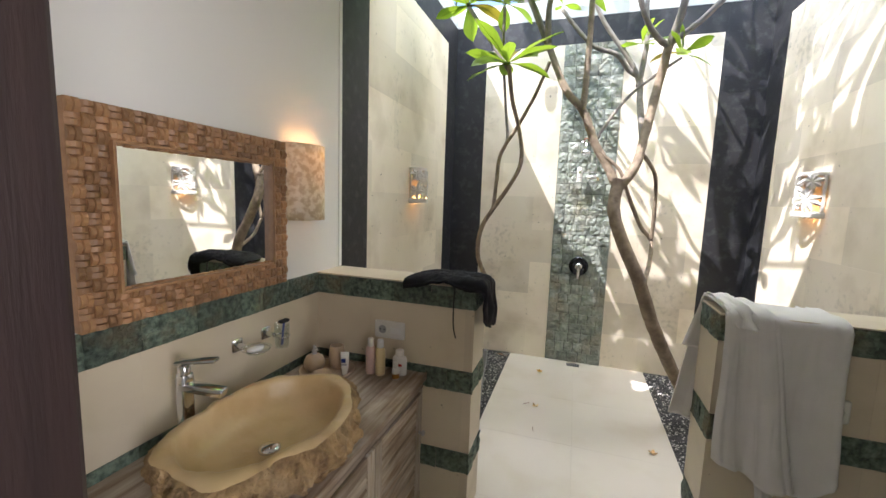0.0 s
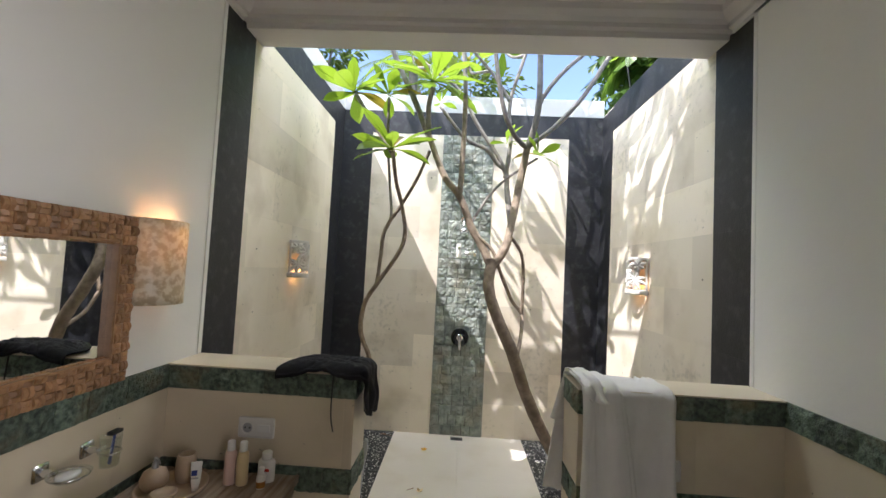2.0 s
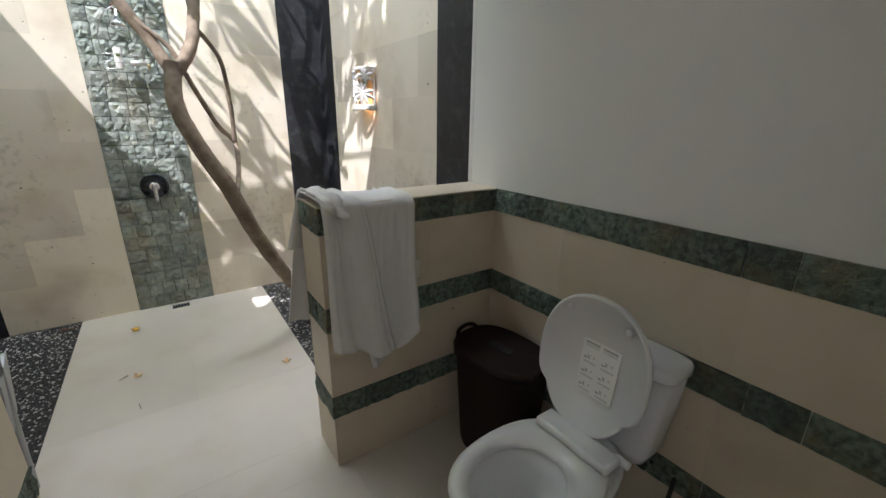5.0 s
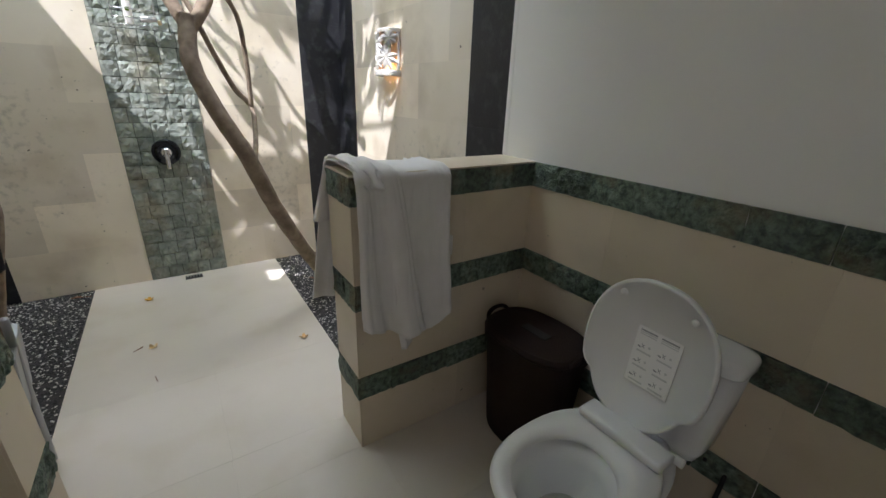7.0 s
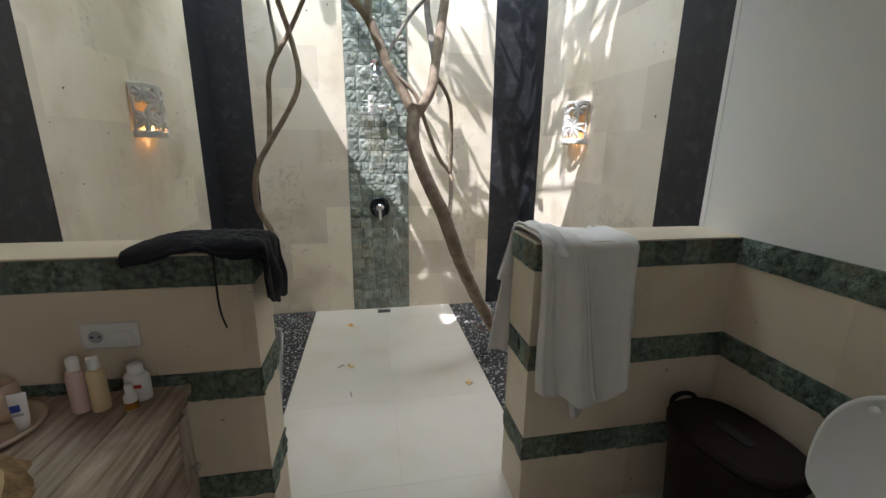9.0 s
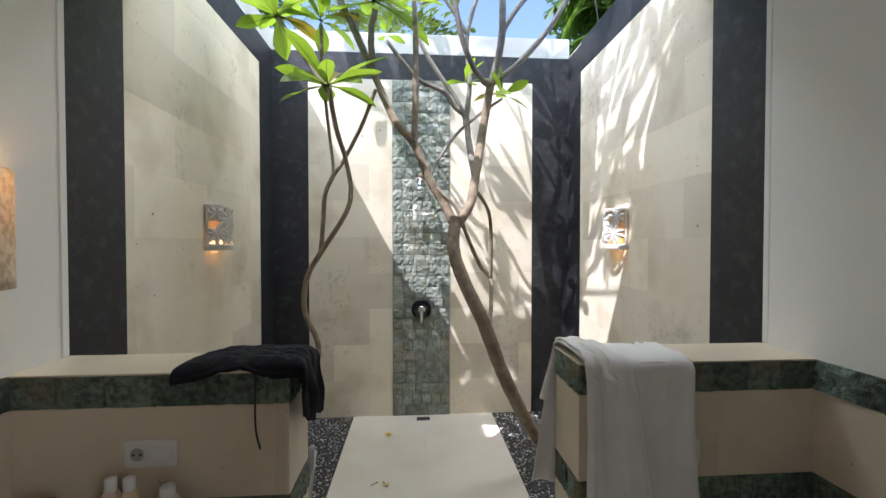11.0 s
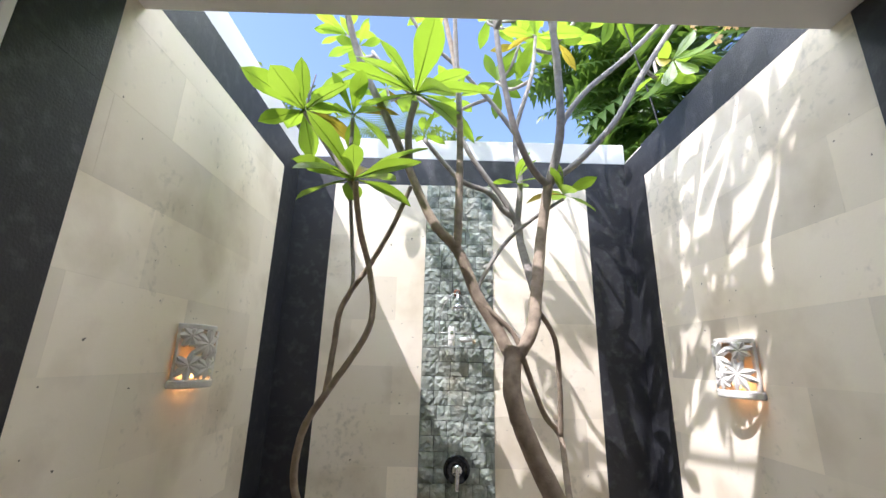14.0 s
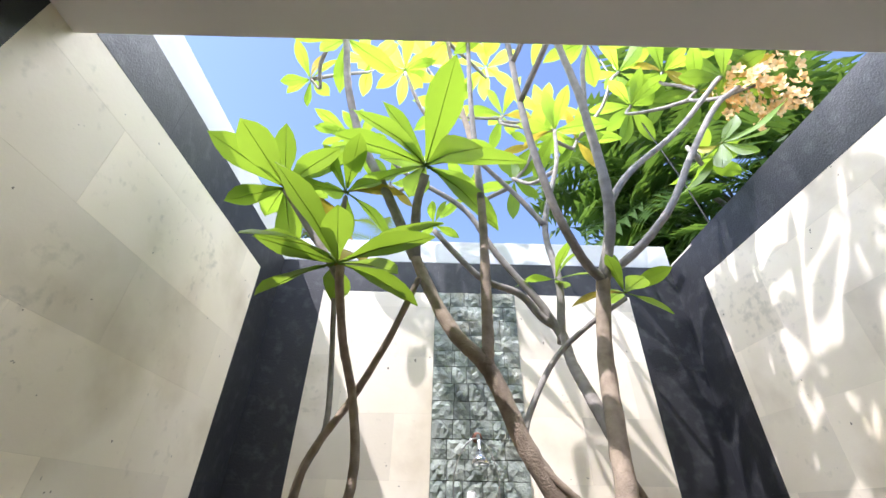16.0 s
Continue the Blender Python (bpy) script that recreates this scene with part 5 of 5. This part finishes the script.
shower = thing("overhead_shower", (0.0, FY, 1.995), "chrome shower head on a short arm from the stone strip", "shower head")
part("pipe", add_tube(bmesh.new(), smooth_line([(0, 0.0, 0.03), (0, -0.05, 0.03), (0, -0.10, 0.0), (0, -0.13, -0.05)], 5), [0.010, 0.010], 10), CHROME, shower, smooth=True)
piece = part("escutcheon", lathe([(0, 0), (0.026, 0), (0.02, 0.012), (0, 0.014)], 20), RUST, shower, "rusty brown wall ring", smooth=True)
piece.matrix_basis = pose(0, 0.0, 0.03, 90, 0, 0)
bm = lathe([(0, 0.03), (0.014, 0.03), (0.018, 0.02), (0.038, -0.015), (0.042, -0.03), (0.038, -0.034), (0, -0.034)], 28)
bmesh.ops.transform(bm, matrix=pose(0, -0.14, -0.075, -22, 0, 0), verts=bm.verts[:])
part("rose", bm, CHROME, shower, smooth=True)
rack = thing("shower_caddy", (-0.01, FY - 0.01, 1.70), "thin wire shower caddy hung from the shower arm", "shower rack")


def wire(points, r=0.0032, closed=False):
    return add_tube(bmesh.new(), smooth_line(points, 5), [r, r], 6)


part("hanger", wire([(-0.105, 0, 0.02), (-0.105, -0.01, 0.16), (-0.06, -0.03, 0.27), (0.0, -0.04, 0.315), (0.06, -0.03, 0.27), (0.105, -0.01, 0.16), (0.105, 0, 0.02)]), STEEL, rack, smooth=True)
for z in (-0.04, 0.0, 0.045):
    part("rail", wire([(-0.105, 0, z), (-0.10, -0.08, z), (0.0, -0.095, z), (0.10, -0.08, z), (0.105, 0, z)]), STEEL, rack, smooth=True)
for k in range(9):
    x = -0.09 + k * 0.0225
    part("floor_wire", wire([(x, 0.0, -0.04), (x, -0.045, -0.041), (x, -0.085, -0.04)], 0.0015), STEEL, rack, smooth=True)
sham = bottle((-0.035, FY - 0.055, 1.662), PLASTIC, "white shampoo bottle with a green mark in the caddy", 0.022, 0.13, 0.0, (1, 0.7))
part("print", box((-0.010, -0.0175, 0.075), (0.010, -0.0145, 0.095), 0.002), LEAF, sham, "green printed mark")
tip = thing("lotion_tube", (0.05, FY - 0.05, 1.70), "white tube with a yellow cap lying in the caddy", "tube")
piece = part("tube_body", lathe([(0, 0), (0.016, 0.004), (0.018, 0.05), (0.014, 0.085), (0, 0.086)], 20), PLASTIC, tip, smooth=True)
piece.matrix_basis = pose(-0.03, 0, 0, 0, 84, 0)
piece = part("cap", lathe([(0, 0), (0.015, 0.0), (0.014, 0.02), (0, 0.021)], 18), YELLOW, tip, smooth=True)
piece.matrix_basis = pose(0.055, 0, -0.009, 0, 84, 0)

drain = thing("floor_drain", (0.025, 4.845, 0.0), "small steel floor drain grate in the shower", "drain")
part("frame", box((-0.055, -0.032, -0.004), (0.055, 0.032, 0.003), 0.001), DRAINM, drain)
for k in range(5):
    part("bar", box((-0.045 + k * 0.019, -0.026, 0.003), (-0.037 + k * 0.019, 0.026, 0.005)), STEEL, drain)

pole = thing("squeegee", (0, 0, 0), "grey floor squeegee leaning behind the half wall", "squeegee")
part("handle", add_tube(bmesh.new(), [Vector((-0.535, 3.285, 0.0)), Vector((-0.475, 3.12, 0.37)), Vector((-0.416, 2.965, 0.74))], [0.011, 0.010], 10), GREYPOLE, pole, smooth=True)
bm = box((-0.012, -0.075, 0.0), (0.012, 0.075, 0.26), 0.004)
bmesh.ops.transform(bm, matrix=pose(-0.480, 3.10, 0.40, 18, 8, 6), verts=bm.verts[:])
part("blade", bm, GREYPOLE, pole, "pale grey flat blade")

# fallen flowers and leaves
for k, (x, y, mat, label, petals) in enumerate(((-0.249, 4.57, PETAL, "fallen yellow plumeria flower on the floor", 5), (-0.225, 3.935, PETAL_DRY, "fallen brown and yellow blossom on the floor", 4),
                                               (0.495, 3.625, PETAL_DRY, "fallen withered blossom on the floor", 4))):
    f = thing("fallen_flower", (x, y, 0.0), label, "flower", rz=40 * k)
    for p in range(petals):
        bm = bmesh.new()
        rows = []
        for i in range(5):
            t = i / 4
            hw = 0.011 * math.sin(math.pi * (0.1 + 0.85 * t))
            rows.append([bm.verts.new((-hw, t * 0.026, 0.003 + 0.012 * t * t)), bm.verts.new((0, t * 0.026, 0.002 + 0.010 * t * t)), bm.verts.new((hw, t * 0.026, 0.003 + 0.014 * t * t))])
        for a, b in zip(rows, rows[1:]):
            for j in range(2):
                bm.faces.new((a[j], a[j + 1], b[j + 1], b[j]))
        ob = part("petal", bm, mat if mat is PETAL or p % 2 == 0 else PETAL_W, f, smooth=True)
        ob.matrix_basis = pose(0, 0, 0.001, 0, 0, 360 / petals * p)
for x, y, rz, s in ((-0.60, 4.80, 70, 0.4), (-0.212, 3.62, 10, 0.09), (-0.30, 3.93, 120, 0.07), (0.78, 4.35, 30, 0.3), (0.72, 3.6, 160, 0.25)):
    f = thing("dry_leaf", (x, y, 0.012), "small dry brown leaf on the ground", "leaf", rz=rz)
    me = leaf_mesh("blade", 0.22 * s, 0.07 * s, BROWN_LEAF, 0.1, 0.5)
    ob = new("blade", me)
    ob.parent = f

# ---- plants beyond the walls ----
def crown_mesh(centre, radii, count, size, mat, seed, lobed=False, hollow=0.55):
    rnd = random.Random(seed)
    bm = bmesh.new()
    c = Vector(centre)
    for _ in range(count):
        d = Vector((rnd.gauss(0, 1), rnd.gauss(0, 1), rnd.gauss(0, 1))).normalized()
        r = rnd.uniform(hollow, 1.0) * (0.82 + 0.3 * noise.noise(d * 2.2 + Vector((seed, 0, 0))))
        p = c + Vector((d.x * radii[0], d.y * radii[1], d.z * radii[2])) * r
        m = Matrix.Translation(p) @ (d + Vector((0, 0, -0.3))).to_track_quat("Y", "Z").to_matrix().to_4x4() @ pose(0, 0, 0, rnd.uniform(-35, 20), rnd.uniform(-50, 50), rnd.uniform(-50, 50))
        ln = size * rnd.uniform(0.7, 1.25)
        if lobed:
            for k in range(6):
                t = 0.12 + k * 0.15
                for sg in (-1, 1):
                    w = ln * 0.38 * math.sin(math.pi * (0.15 + 0.75 * t))
                    pts = [(0, t * ln, 0), (sg * w, (t + 0.20) * ln, -0.05 * ln), (sg * w * 0.5, (t + 0.17) * ln, 0.0), (0, (t + 0.15) * ln, 0)]
                    v = [bm.verts.new(m @ Vector(q)) for q in pts]
                    bm.faces.new(v if sg > 0 else v[::-1])
        else:
            v = [bm.verts.new(m @ Vector(q)) for q in ((0, 0, 0), (ln * 0.22, ln * 0.45, 0.05 * ln), (0, ln, -0.1 * ln), (-ln * 0.22, ln * 0.45, 0.05 * ln))]
            bm.faces.new(v)
    return bm


def garden_tree(at, centre, radii, count, size, mat, seed, label, lobed=False):
    root = thing("garden_tree", at, label, "tree")
    base = Vector((0, 0, 0))
    c = Vector(centre) - Vector(at)
    part("trunk", add_tube(bmesh.new(), smooth_line([base, base.lerp(c, 0.4) + Vector((0.15, 0, 0)), c], 6), [0.13, 0.06], 10, 0.06, seed), BARK_GREY, root, smooth=True)
    rnd = random.Random(seed)
    for k in range(7):
        d = Vector((rnd.uniform(-1, 1) * radii[0], rnd.uniform(-1, 1) * radii[1], rnd.uniform(-0.4, 0.9) * radii[2])) * 0.75
        s = base.lerp(c, rnd.uniform(0.6, 0.95))
        part("limb", add_tube(bmesh.new(), smooth_line([s, s.lerp(c + d, 0.5) + Vector((0, 0, -0.1)), c + d], 5), [0.04, 0.012], 7, 0.05, k), BARK_GREY, root, smooth=True)
    tagged(part("crown", crown_mesh(c, radii, count, size, mat, seed, lobed), mat, root), kind="stuff")
    return root


garden_tree((4.0, 7.0, -0.13), (4.12, 7.0, 5.6), (2.7, 1.4, 2.6), 1350, 0.72, LEAF_DARK, 4, "leafy breadfruit tree behind the shower wall", True)
garden_tree((-3.1, 8.6, -0.13), (-3.0, 8.6, 5.7), (0.95, 0.9, 1.0), 1500, 0.16, GRASSY, 7, "small-leaved green tree behind the shower wall")
garden_tree((0.4, 9.5, -0.13), (-0.3, 9.5, 5.3), (1.7, 0.9, 0.9), 1600, 0.18, GRASSY, 8, "low green tree top behind the shower wall")
palm = thing("garden_palm", (-1.0, 8.0, -0.13), "green palm with fine fronds behind the shower wall", "palm tree")
part("trunk", add_tube(bmesh.new(), smooth_line([(0, 0, 0), (0.05, 0, 2), (0, 0, 5.2)], 6), [0.11, 0.08], 10, 0.05, 2), BARK_GREY, palm, smooth=True)
for k in range(12):
    bm = bmesh.new()
    for i in range(26):
        t = i / 26
        q = Vector((0, 1.15 * t, 0.75 * t - 0.95 * t * t))
        for sg in (-1, 1):
            v = [bm.verts.new(q), bm.verts.new(q + Vector((sg * 0.28 * (1 - t * 0.6), 0.16, -0.06))), bm.verts.new(q + Vector((0, 0.028, 0)))]
            bm.faces.new(v)
    ob = part("frond", bm, GRASSY, palm)
    ob.matrix_basis = pose(0, 0, 5.2, 0, 0, k * 30 + (k % 3) * 7)
# plumeria blossom cluster at the end of the tree's long limb
rnd = random.Random(12)
for k in range(105):
    bm = bmesh.new()
    for p in range(5):
        m = pose(0, 0, 0, 0, 0, p * 72) @ pose(0, 0, 0, 28)
        v = [bm.verts.new(m @ Vector(q)) for q in ((0, 0.003, 0), (0.016, 0.022, 0.004), (0.006, 0.042, 0), (-0.010, 0.036, 0), (-0.012, 0.018, 0.002))]
        bm.faces.new(v)
    ob = part("blossom", bm, PETAL_W, tree)
    c = Vector((1.64, 4.12, 3.82)) + Vector((rnd.gauss(0, 0.12), rnd.gauss(0, 0.08), rnd.gauss(0, 0.085)))
    ob.matrix_basis = pose(*c, rnd.uniform(60, 140), rnd.uniform(-40, 40), rnd.uniform(-60, 60))
limb(tree, [(1.45, 4.1, 3.75), (1.58, 4.11, 3.82), (1.68, 4.12, 3.88)], 0.014, 0.006, BARK_GREY, seed=51)
cable = thing("overhead_cable", (0, 0, 0), "thin black cable hanging across the open sky", "cable")
part("wire", add_tube(bmesh.new(), smooth_line([(0.85, 4.6, 6.1), (1.033, 4.6, 5.155), (1.2, 4.6, 4.25), (1.339, 4.6, 3.591), (1.42, 4.6, 3.09)], 6), [0.006, 0.006], 6), BLACK, cable, smooth=True)

# ---- pebble beds ----
bed_l = structure(part("pebble_bed_west", box((SL, YB, -0.05), (-0.562, BACK, -0.006)), TERRAZZO), "black pebble bed with white chips beside the shower floor", "pebble bed")
bed_r = structure(part("pebble_bed_east", box((0.622, YB, -0.05), (SR, BACK, -0.006)), TERRAZZO), "black pebble bed with white chips beside the shower floor", "pebble bed")


def chips(parent, x0, x1, y0, y1, count, mat, seed, r0, r1):
    rnd = random.Random(seed)
    verts, faces = [], []
    for _ in range(count):
        x, y, r, a = rnd.uniform(x0, x1), rnd.uniform(y0, y1), rnd.uniform(r0, r1), rnd.uniform(0, 6.3)
        s = rnd.uniform(0.45, 0.9)
        n = len(verts)
        for k in range(6):
            b = a + k * math.pi / 3
            u, w = math.cos(k * math.pi / 3) * r, math.sin(k * math.pi / 3) * r * s
            verts.append((x + u * math.cos(a) - w * math.sin(a), y + u * math.sin(a) + w * math.cos(a), -0.007))
        verts.append((x, y, -0.006 + r * 0.45))
        faces += [(n + k, n + (k + 1) % 6, n + 6) for k in range(6)]
    me = bpy.data.meshes.new("pebbles")
    me.from_pydata(verts, [], faces)
    me.materials.append(mat)
    ob = new("pebbles", me)
    ob.parent = parent
    return tagged(ob, "small rounded pebbles", kind="stuff")


for bed, x0, x1, seed in ((bed_l, SL, -0.57, 1), (bed_r, 0.63, SR, 2)):
    chips(bed, x0, x1, YB, BACK, 2900, PEBBLE_W, seed, 0.0045, 0.0115)
    chips(bed, x0, x1, YB, BACK, 6000, TERRAZZO, seed + 5, 0.006, 0.013)

# ---- tiles and stones of floors and walls ----
tiles(floor, (-0.56, YB, -0.008), X, Y, 1.18, BACK - YB, 0.59, 0.60, FLOOR, 0.008, 0.0004, 0.0, 0.0)
tiles(floor, (HL, YF, -0.008), X, Y, HR - HL, YB - YF, 0.59, 0.60, FLOOR, 0.008, 0.0004, 0.0, 0.13)
tiles(floor, (XL, 1.14, -0.008), X, Y, XR - XL, YF - 1.14, 0.60, 0.60, FLOOR, 0.008, 0.0004, 0.0, 0.06)
for z0, z1 in COURSES:
    # along the side walls, the half walls' fronts, ends and backs
    tiles(wall_left, (XL, Y0, z0), Y, Z, YF - Y0, z1 - z0, 0.60, 0.4, CREAM, 0.008)
    tiles(wall_right, (XR, YF, z0), -Y, Z, YF - Y0, z1 - z0, 0.60, 0.4, CREAM, 0.008, start=0.2)
    tiles(half_left, (XL, YF, z0), X, Z, HL - XL, z1 - z0, 0.45, 0.4, CREAM, 0.008, start=0.15)
    tiles(half_right, (HR, YF, z0), X, Z, XR - HR, z1 - z0, 0.45, 0.4, CREAM, 0.008)
    tiles(half_left, (HL, YF - 0.008, z0), Y, Z, YB - YF + 0.016, z1 - z0, 0.3, 0.4, CREAM, 0.008)
    tiles(half_right, (HR, YB + 0.008, z0), -Y, Z, YB - YF + 0.016, z1 - z0, 0.3, 0.4, CREAM, 0.008)
    tiles(half_left, (HL, YB, z0), -X, Z, HL - XL, z1 - z0, 0.45, 0.4, CREAM, 0.008)
    tiles(half_right, (XR, YB, z0), -X, Z, XR - HR, z1 - z0, 0.45, 0.4, CREAM, 0.008)
for k, (z0, z1) in enumerate(BANDS):
    h = z1 - z0 - (0.0065 if k == 2 else 0.0)
    for parent, o, u, width in ((wall_left, (XL, Y0, z0), Y, YF - Y0), (wall_right, (XR, YF, z0), -Y, YF - Y0), (half_left, (XL, YF, z0), X, HL - XL), (half_right, (HR, YF, z0), X, XR - HR),
                                (half_left, (HL, YF - 0.012, z0), Y, YB - YF + 0.024), (half_right, (HR, YB + 0.012, z0), -Y, YB - YF + 0.024), (half_left, (HL, YB, z0), -X, HL - XL), (half_right, (XR, YB, z0), -X, XR - HR)):
        top_h = (z1 - z0) if parent in (wall_left, wall_right) else h
        stones(parent, o, u, Z, width, top_h, 0.14, 0.1, GREEN, 0.014, 0.005, k * 10 + len(parent.children), 0.35, gap=0.003)
part("render_edge", box((SL - 0.01, YB - 0.022, TOP + 0.001), (XL + 0.006, YB + 0.004, 2.79), 0.003), WHITE, wall_left, "narrow white plaster edge")
part("render_edge", box((XR - 0.002, YB - 0.022, TOP + 0.001), (SR + 0.01, YB + 0.004, 2.79), 0.003), WHITE, wall_right, "narrow white plaster edge")

# shower side walls: charcoal borders round pale panels
PT, DT = 2.845, 3.064
for wall, x, uu, top in ((shower_left, SL, Y, DT), (shower_right, SR, -Y, 3.084)):
    def side(y0, y1, z0, z1, tw, th, mat, d=0.010, start=0.0, shift=0.5):
        o = (x, y0, z0) if wall is shower_left else (x, y1, z0)
        tiles(wall, o, uu, Z, y1 - y0, z1 - z0, tw, th, mat, d, 0.00015, shift, start)
    side(YB + 0.004, 3.22, 0.0, 2.80, 0.30, 0.60, CHARCOAL, 0.010, 0, 0)
    side(3.22, 4.655, 0.0, PT, 0.60, 0.30, PALE, 0.010, 0.25)
    side(4.655, BACK, 0.0, DT, 0.30, 0.60, CHARCOAL, 0.011, 0, 0)
    side(3.22, 4.655, PT, top, 0.60, 0.30, CHARCOAL, 0.011, 0.1, 0)


def rear(x0, x1, z0, z1, tw, th, mat, d=0.010, start=0.0, shift=0.5):
    tiles(shower_back, (x0, BACK, z0), X, Z, x1 - x0, z1 - z0, tw, th, mat, d, 0.00015, shift, start)


rear(SL + 0.011, -0.925, 0.0, PT, 0.30, 0.60, CHARCOAL, 0.011, 0, 0)
rear(0.968, SR - 0.011, 0.0, PT, 0.32, 0.60, CHARCOAL, 0.011, 0, 0)
rear(SL + 0.011, SR - 0.011, PT, DT, 0.60, 0.3, CHARCOAL, 0.011, 0.2, 0)
rear(-0.925, -0.232, 0.0, PT, 0.60, 0.305, PALE, 0.010, 0.1)
rear(0.256, 0.968, 0.0, PT, 0.60, 0.305, PALE, 0.010, 0.3)
part("mortar", box((-0.232, BACK - 0.006, 0.0), (0.256, BACK - 0.0005, PT), 0.0), DARKJOINT, shower_back)
stones(shower_back, (-0.232, BACK - 0.006, 0.0), X, Z, 0.488, PT, 0.098, 0.0915, GREY_GREEN, 0.015, 0.004, 77, 0.24, gap=0.0032)
